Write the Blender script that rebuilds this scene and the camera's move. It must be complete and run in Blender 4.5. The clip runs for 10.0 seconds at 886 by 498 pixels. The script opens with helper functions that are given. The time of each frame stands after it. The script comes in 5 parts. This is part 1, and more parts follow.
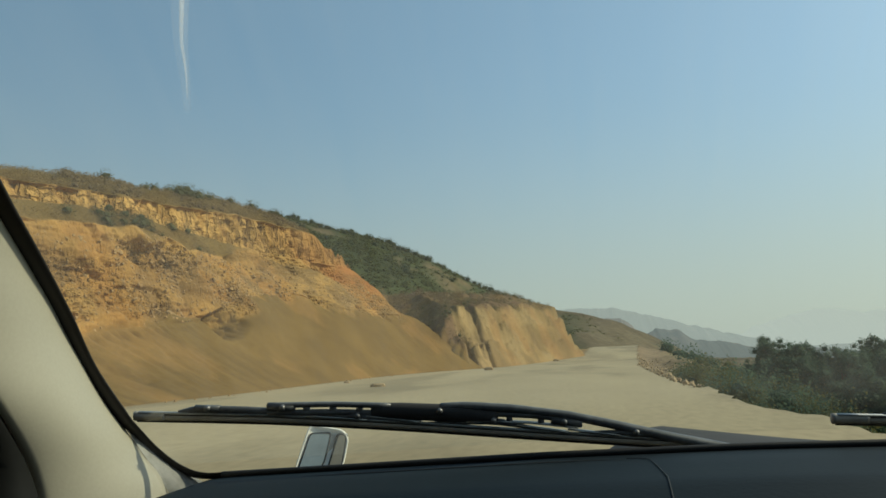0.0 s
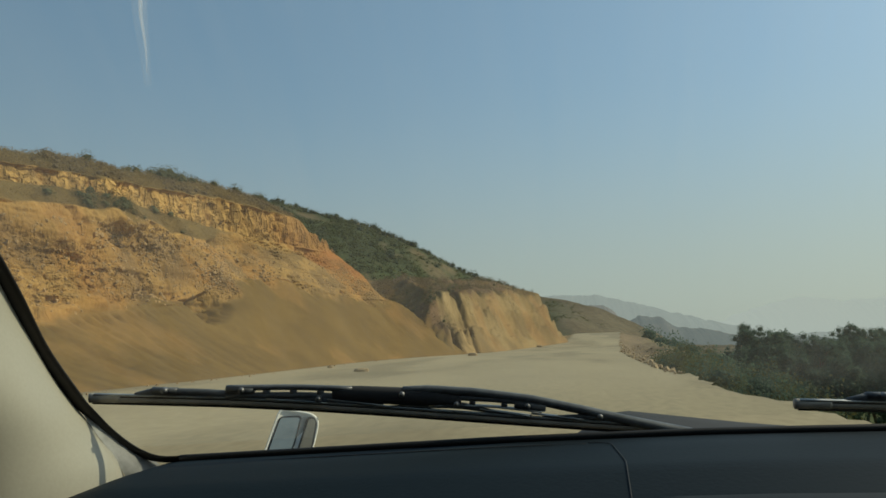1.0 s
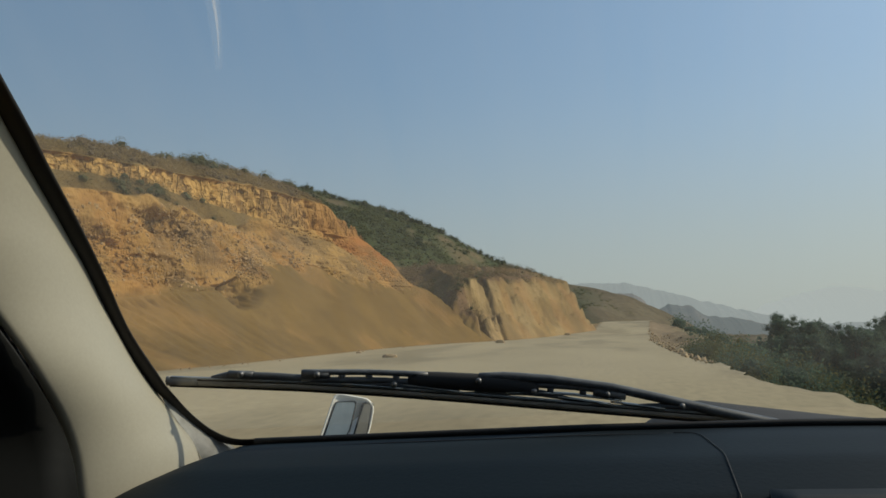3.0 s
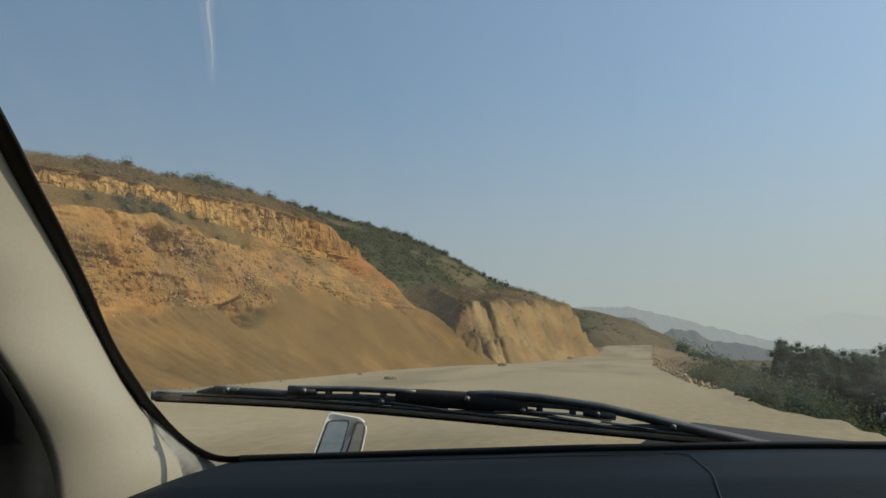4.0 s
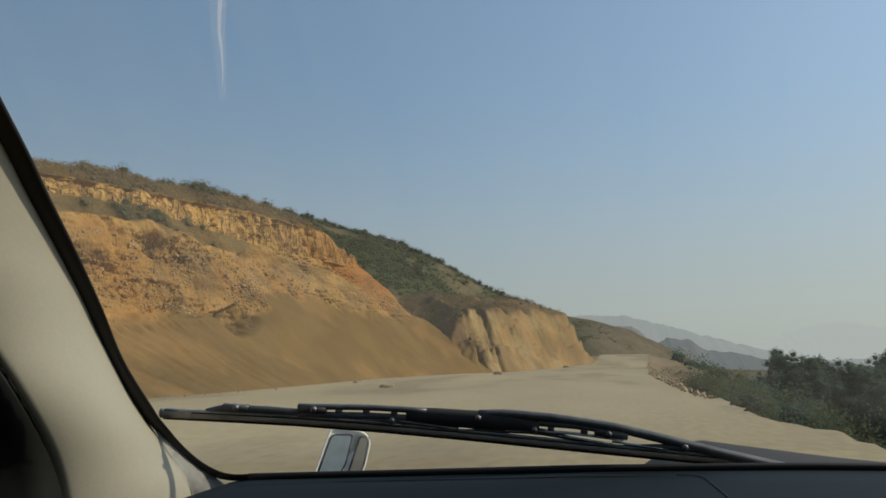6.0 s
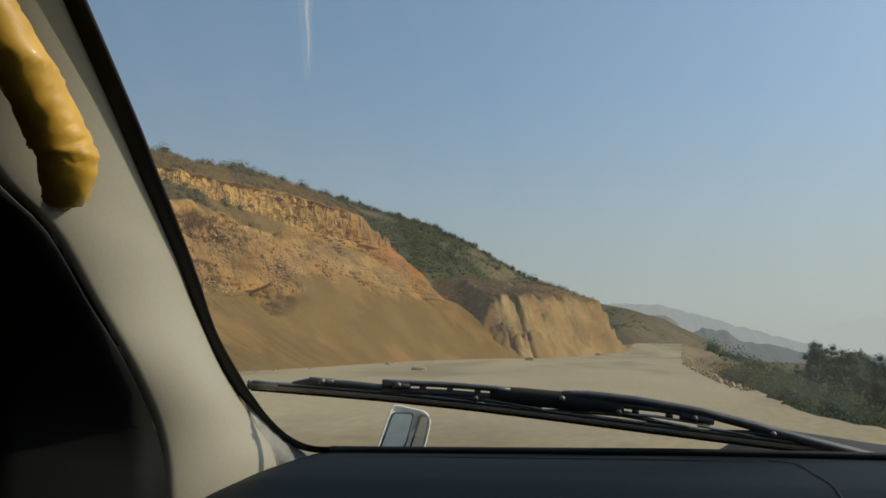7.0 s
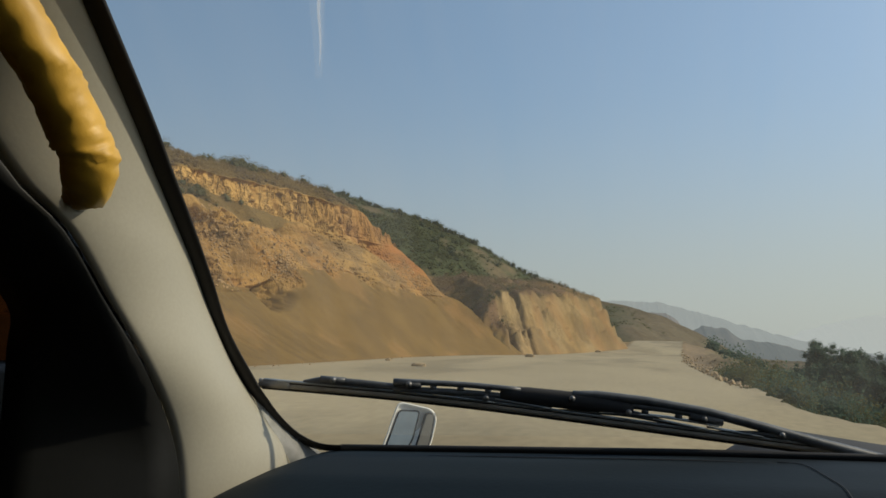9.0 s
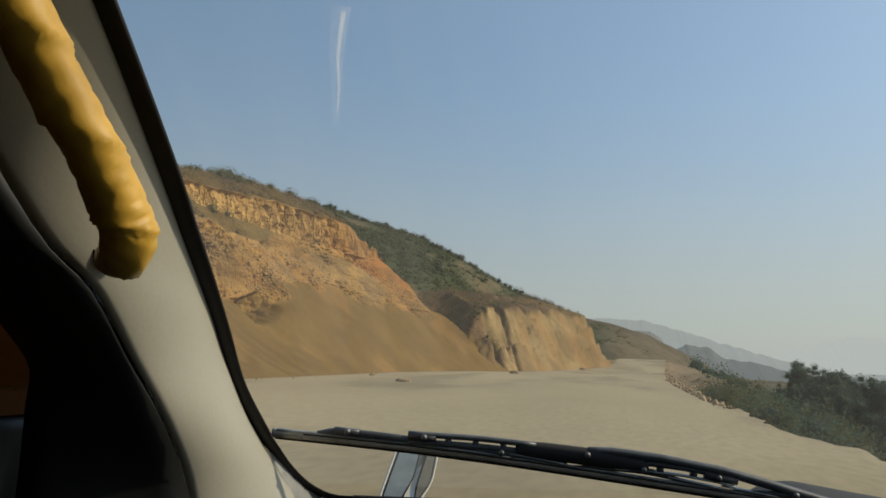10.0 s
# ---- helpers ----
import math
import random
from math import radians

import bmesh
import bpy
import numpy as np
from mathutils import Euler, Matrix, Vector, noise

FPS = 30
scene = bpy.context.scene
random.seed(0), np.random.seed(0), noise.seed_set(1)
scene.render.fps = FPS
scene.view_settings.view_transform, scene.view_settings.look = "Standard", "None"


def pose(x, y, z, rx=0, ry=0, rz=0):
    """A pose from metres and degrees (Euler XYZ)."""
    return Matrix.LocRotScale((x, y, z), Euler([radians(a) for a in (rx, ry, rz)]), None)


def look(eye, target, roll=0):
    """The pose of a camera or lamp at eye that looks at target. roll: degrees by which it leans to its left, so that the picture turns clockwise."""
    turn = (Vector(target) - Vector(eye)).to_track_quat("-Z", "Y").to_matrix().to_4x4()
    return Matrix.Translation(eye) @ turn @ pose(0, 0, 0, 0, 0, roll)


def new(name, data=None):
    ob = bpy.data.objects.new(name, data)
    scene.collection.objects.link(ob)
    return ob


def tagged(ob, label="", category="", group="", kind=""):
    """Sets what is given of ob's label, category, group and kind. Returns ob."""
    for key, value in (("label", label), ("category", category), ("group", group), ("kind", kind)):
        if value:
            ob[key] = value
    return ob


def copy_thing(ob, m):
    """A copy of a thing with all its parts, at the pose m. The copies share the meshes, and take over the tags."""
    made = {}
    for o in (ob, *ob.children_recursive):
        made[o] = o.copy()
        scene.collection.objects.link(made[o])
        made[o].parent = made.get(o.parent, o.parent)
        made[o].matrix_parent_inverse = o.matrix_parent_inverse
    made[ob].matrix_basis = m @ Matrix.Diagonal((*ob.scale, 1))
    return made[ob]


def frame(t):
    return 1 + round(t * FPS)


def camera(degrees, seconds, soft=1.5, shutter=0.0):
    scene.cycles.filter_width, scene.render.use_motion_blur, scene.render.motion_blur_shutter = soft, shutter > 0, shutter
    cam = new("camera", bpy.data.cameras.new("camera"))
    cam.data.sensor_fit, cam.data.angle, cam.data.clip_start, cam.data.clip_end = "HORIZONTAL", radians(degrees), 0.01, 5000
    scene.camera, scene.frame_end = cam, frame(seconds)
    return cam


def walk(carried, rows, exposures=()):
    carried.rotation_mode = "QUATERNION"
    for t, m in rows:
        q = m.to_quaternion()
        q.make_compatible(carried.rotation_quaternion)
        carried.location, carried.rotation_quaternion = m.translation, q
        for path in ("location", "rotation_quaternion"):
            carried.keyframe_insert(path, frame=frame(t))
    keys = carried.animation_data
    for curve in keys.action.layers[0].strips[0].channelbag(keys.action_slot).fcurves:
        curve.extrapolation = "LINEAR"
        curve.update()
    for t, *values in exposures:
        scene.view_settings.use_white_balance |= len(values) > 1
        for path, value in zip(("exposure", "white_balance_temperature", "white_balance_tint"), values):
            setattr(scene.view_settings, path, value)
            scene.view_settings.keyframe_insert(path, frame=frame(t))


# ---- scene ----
# A van stands on an unfinished road cut into a hillside; the camera is held inside its cab.
# World: y along the road, x to the right, z up, road surface near z = 0.
cam = camera(64.3, 10.0, soft=1.6)
ROWS = [
    (0.0, 0.0210, -0.0305, 1.3551, 99.235, 2.236, 11.233),
    (0.5, 0.0400, -0.0198, 1.3534, 99.211, 2.482, 10.172),
    (1.0, 0.0391, -0.0130, 1.3519, 98.035, 1.885, 9.953),
    (1.5, 0.0007, -0.0271, 1.3548, 97.493, 1.440, 11.125),
    (2.0, -0.0115, -0.0166, 1.3463, 95.748, 0.431, 12.087),
    (2.2, -0.0115, -0.0160, 1.3470, 96.820, 0.450, 12.110),
    (3.3, -0.0100, -0.0080, 1.3535, 97.150, 1.450, 12.150),
    (3.5, 0.0012, -0.0049, 1.3506, 97.410, 1.356, 12.175),
    (4.0, 0.0010, -0.0035, 1.3473, 98.821, 0.693, 12.336),
    (4.5, 0.0168, 0.0026, 1.3530, 99.202, 0.935, 11.738),
    (5.0, 0.0104, 0.0020, 1.3462, 99.000, 0.780, 12.063),
    (5.2, 0.0000, 0.0000, 1.3500, 98.400, -0.000, 12.000),
    (6.3, -0.0276, -0.0125, 1.3576, 99.706, 0.594, 11.967),
    (6.5, -0.0498, -0.0175, 1.3562, 99.176, -1.146, 12.410),
    (7.0, -0.0637, -0.0218, 1.3524, 98.183, -1.050, 14.477),
    (7.5, -0.0522, -0.0209, 1.3551, 98.015, -0.717, 14.325),
    (8.0, -0.0546, -0.0178, 1.3510, 97.340, -0.478, 13.976),
    (8.5, -0.0656, -0.0233, 1.3502, 97.211, -1.039, 14.562),
    (9.0, -0.0732, -0.0284, 1.3555, 97.882, -1.370, 14.475),
    (9.5, -0.0869, -0.0334, 1.3540, 97.920, -1.978, 14.799),
    (10.0, -0.1032, -0.0442, 1.3922, 99.125, -2.192, 13.220),
]
walk(cam, [(t, pose(x, y, z, rx, ry, rz)) for t, x, y, z, rx, ry, rz in ROWS],
     [(0.0, 0.18, 6600, -6), (0.5, -0.03, 6600, -5), (1.0, -0.03, 6600, -4), (2.0, -0.05, 6500, 0), (3.5, -0.02, 6450, 6), (5.0, -0.02, 6450, 6),
      (6.5, -0.01, 6500, 6), (8.0, 0.03, 6550, 7), (9.0, 0.07, 6600, 7), (10.0, 0.10, 6600, 7)])

# ---- world, sun, exposure ----
SUN_AZ, SUN_EL = 72.0, 40.0          # degrees clockwise from +y, and above the horizon
scene.view_settings.exposure = 0.0
world = bpy.data.worlds.new("world")
scene.world = world
world.use_nodes = True
wt = world.node_tree
sky = wt.nodes.new("ShaderNodeTexSky")
sky.sky_type = "NISHITA"
sky.sun_disc = False
sky.sun_elevation, sky.sun_rotation = radians(SUN_EL), radians(SUN_AZ)
sky.air_density, sky.dust_density, sky.ozone_density, sky.altitude = 1.2, 2.8, 2.4, 400
# dust in the air: a thin veil overhead that thickens towards the horizon
up = wt.nodes.new("ShaderNodeSeparateXYZ")
wt.links.new(wt.nodes.new("ShaderNodeTexCoord").outputs["Generated"], up.inputs[0])
depth_of_air = wt.nodes.new("ShaderNodeMapRange")
depth_of_air.interpolation_type = "SMOOTHERSTEP"
depth_of_air.inputs["From Min"].default_value, depth_of_air.inputs["From Max"].default_value = -0.02, 0.48
depth_of_air.inputs["To Min"].default_value, depth_of_air.inputs["To Max"].default_value = 0.90, 0.45
wt.links.new(up.outputs["Z"], depth_of_air.inputs["Value"])
air = wt.nodes.new("ShaderNodeMix")
air.data_type = "RGBA"
air.inputs[6].default_value, air.inputs[7].default_value = (1.70, 2.80, 4.10, 1), (3.08, 3.32, 3.24, 1)
thick = wt.nodes.new("ShaderNodeMapRange")
thick.inputs["From Min"].default_value, thick.inputs["From Max"].default_value = 0.45, 0.90
wt.links.new(depth_of_air.outputs[0], thick.inputs["Value"])
wt.links.new(thick.outputs[0], air.inputs[0])
veil = wt.nodes.new("ShaderNodeMix")
veil.data_type, veil.blend_type = "RGBA", "MIX"
wt.links.new(depth_of_air.outputs[0], veil.inputs[0])
wt.links.new(sky.outputs[0], veil.inputs[6])
wt.links.new(air.outputs[2], veil.inputs[7])
wt.links.new(veil.outputs[2], wt.nodes["Background"].inputs["Color"])
# the dusty air is brighter towards the sun
toward = wt.nodes.new("ShaderNodeVectorMath")
toward.operation = "DOT_PRODUCT"
toward.inputs[1].default_value = (math.sin(radians(SUN_AZ)), math.cos(radians(SUN_AZ)), 0)
wt.links.new(up.inputs[0].links[0].from_socket, toward.inputs[0])
glow = wt.nodes.new("ShaderNodeMapRange")
glow.inputs["From Min"].default_value, glow.inputs["From Max"].default_value = -0.5, 1.0
glow.inputs["To Min"].default_value, glow.inputs["To Max"].default_value = 0.100, 0.153
wt.links.new(toward.outputs["Value"], glow.inputs["Value"])
wt.links.new(glow.outputs[0], wt.nodes["Background"].inputs["Strength"])
sun = new("sun", bpy.data.lights.new("sun", "SUN"))
sun.data.energy, sun.data.angle, sun.data.color = 2.6, radians(0.8), (1.0, 0.88, 0.68)
az, el = radians(SUN_AZ), radians(SUN_EL)
SUN_DIR = Vector((math.sin(az) * math.cos(el), math.cos(az) * math.cos(el), math.sin(el)))
sun.matrix_world = look(SUN_DIR * 50, (0, 0, 0))


# ---- materials ----
def nodes_of(name):
    m = bpy.data.materials.new(name)
    m.use_nodes = True
    t = m.node_tree
    return m, t, t.nodes["Principled BSDF"]


def noise_node(t, scale, detail=4.0, coord=None, stretch=None):
    n = t.nodes.new("ShaderNodeTexNoise")
    n.inputs["Scale"].default_value, n.inputs["Detail"].default_value = scale, detail
    if coord is not None:
        if stretch:
            mp = t.nodes.new("ShaderNodeMapping")
            mp.inputs["Scale"].default_value = stretch
            t.links.new(coord, mp.inputs["Vector"])
            coord = mp.outputs[0]
        t.links.new(coord, n.inputs["Vector"])
    return n.outputs["Fac"]


def ramp(t, fac, stops):
    r = t.nodes.new("ShaderNodeValToRGB")
    while len(r.color_ramp.elements) < len(stops):
        r.color_ramp.elements.new(0.5)
    for e, (p, c) in zip(r.color_ramp.elements, stops):
        e.position, e.color = p, (*c, 1)
    t.links.new(fac, r.inputs[0])
    return r.outputs["Color"]


def mix(t, fac, a, b, how="MIX"):
    n = t.nodes.new("ShaderNodeMix")
    n.data_type, n.blend_type = "RGBA", how
    for socket, v in ((n.inputs[0], fac), (n.inputs[6], a), (n.inputs[7], b)):
        if isinstance(v, bpy.types.NodeSocket):
            t.links.new(v, socket)
        else:
            socket.default_value = v if isinstance(v, float) else (*v, 1)
    return n.outputs[2]


def bump(t, bsdf, height, strength, distance):
    b = t.nodes.new("ShaderNodeBump")
    b.inputs["Strength"].default_value, b.inputs["Distance"].default_value = strength, distance
    t.links.new(height, b.inputs["Height"])
    t.links.new(b.outputs[0], bsdf.inputs["Normal"])


def tone(c, k):
    return tuple(min(1.0, v * k) for v in c)


def surface(name, colour, rough=0.7, big=1.0, fine=20.0, vary=0.25, metal=0.0, relief=0.2, depth=0.01, coat=0.0, ior=1.45, gloss=0.5):
    """A plain material with two scales of variation, in metres."""
    m, t, b = nodes_of(name)
    co = t.nodes.new("ShaderNodeTexCoord").outputs["Object"]
    n1, n2 = noise_node(t, 1 / big, 5, co), noise_node(t, fine, 6, co)
    c1 = ramp(t, n1, [(0.3, tone(colour, 1 - vary)), (0.7, tone(colour, 1 + vary))])
    c2 = ramp(t, n2, [(0.3, (1 - vary,) * 3), (0.75, (1.0, 1.0, 1.0))])
    t.links.new(mix(t, 1.0, c1, c2, "MULTIPLY"), b.inputs["Base Color"])
    rr = t.nodes.new("ShaderNodeMapRange")
    rr.inputs["To Min"].default_value, rr.inputs["To Max"].default_value = max(0.02, rough - 0.08), min(1, rough + 0.08)
    t.links.new(n1, rr.inputs["Value"])
    t.links.new(rr.outputs[0], b.inputs["Roughness"])
    b.inputs["Metallic"].default_value, b.inputs["Coat Weight"].default_value, b.inputs["IOR"].default_value = metal, coat, ior
    b.inputs["Specular IOR Level"].default_value = gloss
    if relief:
        bump(t, b, n2, relief, depth)
    return m


def soil(name, rough=0.95, fine=3.0, big=0.12, relief=0.5, depth=0.15, vary=0.3, stretch=None, clods=0.0):
    """Earth and rock: the strata colours come from the mesh's own colour layer, broken up by noise."""
    m, t, b = nodes_of(name)
    co = t.nodes.new("ShaderNodeTexCoord").outputs["Object"]
    at = t.nodes.new("ShaderNodeAttribute")
    at.attribute_name = "strata"
    n1, n2, n3 = noise_node(t, big, 6, co, stretch), noise_node(t, fine, 8, co, stretch), noise_node(t, fine * 6, 3, co)
    k1 = ramp(t, n1, [(0.3, (1 - vary,) * 3), (0.7, (1 + vary * 0.6,) * 3)])
    k2 = ramp(t, n2, [(0.32, (1 - vary,) * 3), (0.62, (1.0, 1.0, 1.0))])
    c = mix(t, 1.0, mix(t, 1.0, at.outputs["Color"], k1, "MULTIPLY"), k2, "MULTIPLY")
    t.links.new(c, b.inputs["Base Color"])
    b.inputs["Roughness"].default_value = rough
    b.inputs["Specular IOR Level"].default_value = 0.15
    h = mix(t, 0.35, n2, n3)
    if clods:
        vo = t.nodes.new("ShaderNodeTexVoronoi")
        vo.inputs["Scale"].default_value = clods
        wob = t.nodes.new("ShaderNodeVectorMath")
        wob.operation = "MULTIPLY_ADD"
        t.links.new(noise_source(t, clods * 0.7, co), wob.inputs[0])
        wob.inputs[1].default_value = (0.5, 0.5, 0.5)
        t.links.new(co, wob.inputs[2])
        t.links.new(wob.outputs[0], vo.inputs["Vector"])
        lump = ramp(t, vo.outputs["Distance"], [(0.0, (1, 1, 1)), (0.55, (0.25, 0.25, 0.25)), (0.9, (0, 0, 0))])
        bm = t.nodes.new("ShaderNodeBump")
        bm.inputs["Distance"].default_value = 0.26
        t.links.new(lump, bm.inputs["Height"])
        t.links.new(at.outputs["Alpha"], bm.inputs["Strength"])
        b2 = t.nodes.new("ShaderNodeBump")
        b2.inputs["Strength"].default_value, b2.inputs["Distance"].default_value = relief, depth
        t.links.new(h, b2.inputs["Height"])
        # upright fissures where the mesh says so
        fl = t.nodes.new("ShaderNodeAttribute")
        fl.attribute_name = "flute"
        split = ramp(t, noise_node(t, 1.0, 5, co, (0.9, 0.9, 0.10)), [(0.30, (0.6, 0.6, 0.6)), (0.44, (0.95, 0.95, 0.95)), (0.49, (0, 0, 0)), (0.54, (1, 1, 1)), (0.75, (0.7, 0.7, 0.7))])
        b3 = t.nodes.new("ShaderNodeBump")
        b3.inputs["Distance"].default_value = 0.55
        t.links.new(split, b3.inputs["Height"])
        t.links.new(fl.outputs["Fac"], b3.inputs["Strength"])
        t.links.new(bm.outputs[0], b3.inputs["Normal"])
        t.links.new(b3.outputs[0], b2.inputs["Normal"])
        t.links.new(b2.outputs[0], b.inputs["Normal"])
    else:
        bump(t, b, h, relief, depth)
    return m


def noise_source(t, scale, coord):
    n = t.nodes.new("ShaderNodeTexNoise")
    n.inputs["Scale"].default_value, n.inputs["Detail"].default_value = scale, 3
    t.links.new(coord, n.inputs["Vector"])
    return n.outputs["Color"]


def foliage(name, dark, light, see=0.25):
    m, t, b = nodes_of(name)
    g = t.nodes.new("ShaderNodeNewGeometry")
    c = ramp(t, g.outputs["Random Per Island"], [(0.0, dark), (1.0, light)])
    t.links.new(c, b.inputs["Base Color"])
    b.inputs["Roughness"].default_value = 0.75
    b.inputs["Specular IOR Level"].default_value = 0.2
    tr = t.nodes.new("ShaderNodeBsdfTranslucent")
    t.links.new(c, tr.inputs["Color"])
    mx = t.nodes.new("ShaderNodeMixShader")
    mx.inputs[0].default_value = see
    t.links.new(b.outputs[0], mx.inputs[1])
    t.links.new(tr.outputs[0], mx.inputs[2])
    t.links.new(mx.outputs[0], t.nodes["Material Output"].inputs[0])
    return m


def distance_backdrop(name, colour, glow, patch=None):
    """Far land seen through kilometres of dusty air: the haze is painted on as emission over dim diffuse."""
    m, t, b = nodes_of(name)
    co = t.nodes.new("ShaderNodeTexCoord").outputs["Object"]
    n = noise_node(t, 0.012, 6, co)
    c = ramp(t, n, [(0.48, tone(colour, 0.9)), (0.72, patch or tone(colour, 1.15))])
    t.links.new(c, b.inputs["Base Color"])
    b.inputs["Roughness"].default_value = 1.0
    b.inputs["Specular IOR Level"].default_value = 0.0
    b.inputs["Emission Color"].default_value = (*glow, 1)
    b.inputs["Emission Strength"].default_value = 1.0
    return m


def glass_film(name, tint, film, dust):
    """A clear pane with a thin film of dust, thicker in smears."""
    m, t, b = nodes_of(name)
    co = t.nodes.new("ShaderNodeTexCoord").outputs["Object"]
    clear = t.nodes.new("ShaderNodeBsdfTransparent")
    clear.inputs[0].default_value = (*tint, 1)
    dirt = t.nodes.new("ShaderNodeBsdfTranslucent")
    dirt.inputs[0].default_value = (*dust, 1)
    n = mix(t, 0.4, noise_node(t, 4.0, 5, co, (1, 1, 0.35)), noise_node(t, 60.0, 3, co, (1, 0.1, 0.06)))
    mr = t.nodes.new("ShaderNodeMapRange")
    mr.inputs["From Min"].default_value, mr.inputs["From Max"].default_value = 0.35, 0.70
    mr.inputs["To Min"].default_value, mr.inputs["To Max"].default_value = film * 0.6, film * 1.6
    t.links.new(n, mr.inputs["Value"])
    mx = t.nodes.new("ShaderNodeMixShader")
    t.links.new(mr.outputs[0], mx.inputs[0])
    t.links.new(clear.outputs[0], mx.inputs[1])
    t.links.new(dirt.outputs[0], mx.inputs[2])
    t.links.new(mx.outputs[0], t.nodes["Material Output"].inputs[0])
    return m


SOIL = soil("cut_earth", fine=3.2, big=0.16, relief=0.55, depth=0.08, vary=0.15, clods=3.0)
HILL = soil("hill_earth", fine=0.5, big=0.03, relief=0.5, depth=0.5)
ROAD = soil("road_gravel", fine=5.0, big=0.10, relief=0.10, depth=0.03, vary=0.16, stretch=(1, 0.35, 1))
GROUND = soil("valley_ground", fine=0.6, big=0.03, relief=0.4, depth=0.2)
ROCK = surface("ochre_rock", (0.42, 0.265, 0.115), 0.95, 2.0, 8.0, 0.3, relief=0.4, depth=0.03)
STONE = surface("tan_stone", (0.46, 0.33, 0.175), 0.95, 2.0, 8.0, 0.35, relief=0.5, depth=0.03)
BUSH = foliage("scrub_leaves", (0.09, 0.09, 0.036), (0.17, 0.155, 0.065), 0.4)
BUSH_BROWN = foliage("brown_scrub", (0.15, 0.105, 0.055), (0.27, 0.19, 0.10), 0.4)
BUSH_DRY = foliage("dry_grass", (0.23, 0.155, 0.062), (0.38, 0.265, 0.11), 0.4)
LEAF = foliage("tree_leaves", (0.055, 0.092, 0.058), (0.105, 0.152, 0.095), 0.5)
SCRUB_LEAF = foliage("hill_scrub_leaves", (0.068, 0.076, 0.021), (0.122, 0.126, 0.036), 0.35)
TREE_LEAF = foliage("ridge_tree_leaves", (0.04, 0.052, 0.022), (0.075, 0.088, 0.035), 0.3)
LEAF_PALE = foliage("shrub_leaves", (0.075, 0.08, 0.028), (0.135, 0.128, 0.045), 0.35)
BARK = surface("bark", (0.12, 0.09, 0.06), 0.9, 0.5, 12.0, 0.3, relief=0.6, depth=0.03)
# second colour: haze painted in as a glow, stronger with distance
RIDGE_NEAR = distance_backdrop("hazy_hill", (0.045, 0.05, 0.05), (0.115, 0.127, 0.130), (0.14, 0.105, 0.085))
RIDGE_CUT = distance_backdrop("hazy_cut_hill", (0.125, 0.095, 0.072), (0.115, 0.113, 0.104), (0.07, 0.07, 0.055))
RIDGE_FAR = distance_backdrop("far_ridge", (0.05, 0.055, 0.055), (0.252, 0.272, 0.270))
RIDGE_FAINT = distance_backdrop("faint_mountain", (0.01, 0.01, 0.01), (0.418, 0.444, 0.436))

TRIM = surface("beige_trim", (0.39, 0.368, 0.295), 0.55, 0.25, 300.0, 0.06, relief=0.15, depth=0.0006)
SEAL = surface("black_rubber", (0.014, 0.013, 0.013), 0.6, 0.1, 120.0, 0.2, relief=0.1, depth=0.0004)
DASH = surface("navy_dash_plastic", (0.0045, 0.0102, 0.0152), 0.64, 0.3, 260.0, 0.12, relief=0.35, depth=0.0007, gloss=0.18)
DASH_LIGHT = surface("grey_dash_plastic", (0.017, 0.021, 0.024), 0.5, 0.2, 260.0, 0.1, relief=0.2, depth=0.0005)
BLACK = surface("black_plastic", (0.007, 0.0075, 0.007), 0.5, 0.1, 150.0, 0.2, relief=0.1, depth=0.0004)
WIPER = surface("weathered_black_metal", (0.13, 0.136, 0.142), 0.40, 0.05, 90.0, 0.4, relief=0.2, depth=0.0004)
RUBBER_GREY = surface("worn_grey_rubber", (0.46, 0.42, 0.365), 0.55, 0.06, 90.0, 0.25, relief=0.2, depth=0.0004)
RIVET = surface("dull_rivet_steel", (0.22, 0.22, 0.22), 0.5, 0.03, 200.0, 0.2, metal=0.8, relief=0.1, depth=0.0003)
STEEL = surface("worn_steel", (0.52, 0.52, 0.50), 0.42, 0.03, 200.0, 0.2, metal=0.9, relief=0.1, depth=0.0003)
WHITE = surface("white_paint", (0.88, 0.84, 0.73), 0.45, 0.3, 40.0, 0.05, relief=0.0, coat=0.05, gloss=0.3)
HEADLINER = surface("headliner_cloth", (0.30, 0.28, 0.24), 0.9, 0.3, 200.0, 0.08, relief=0.2, depth=0.001)
TAPE = surface("yellow_tape", (0.70, 0.41, 0.048), 0.5, 0.03, 45.0, 0.16, relief=0.5, depth=0.0015, coat=0.15)
MIRROR = surface("dusty_mirror_glass", (0.50, 0.49, 0.41), 0.25, 0.04, 60.0, 0.15, metal=0.6, relief=0.0)
SIDE_GLASS = surface("dull_side_glass", (0.16, 0.15, 0.12), 0.3, 0.05, 60.0, 0.15, relief=0.0)
GREY_FILM = surface("grey_plastic_film", (0.30, 0.30, 0.28), 0.6, 0.02, 80.0, 0.3, relief=0.4, depth=0.002)
SEAT = surface("dark_seat_cloth", (0.05, 0.05, 0.055), 0.9, 0.2, 150.0, 0.15, relief=0.3, depth=0.002)
TYRE = surface("tyre_rubber", (0.02, 0.02, 0.02), 0.8, 0.2, 40.0, 0.2, relief=0.3, depth=0.004)
COWL = surface("dusty_grey_cowl", (0.04, 0.04, 0.042), 0.85, 0.2, 60.0, 0.15, relief=0.1, depth=0.001)
SCREEN = glass_film("windscreen_glass", (0.96, 0.97, 0.965), 0.06, (0.9, 0.86, 0.78))
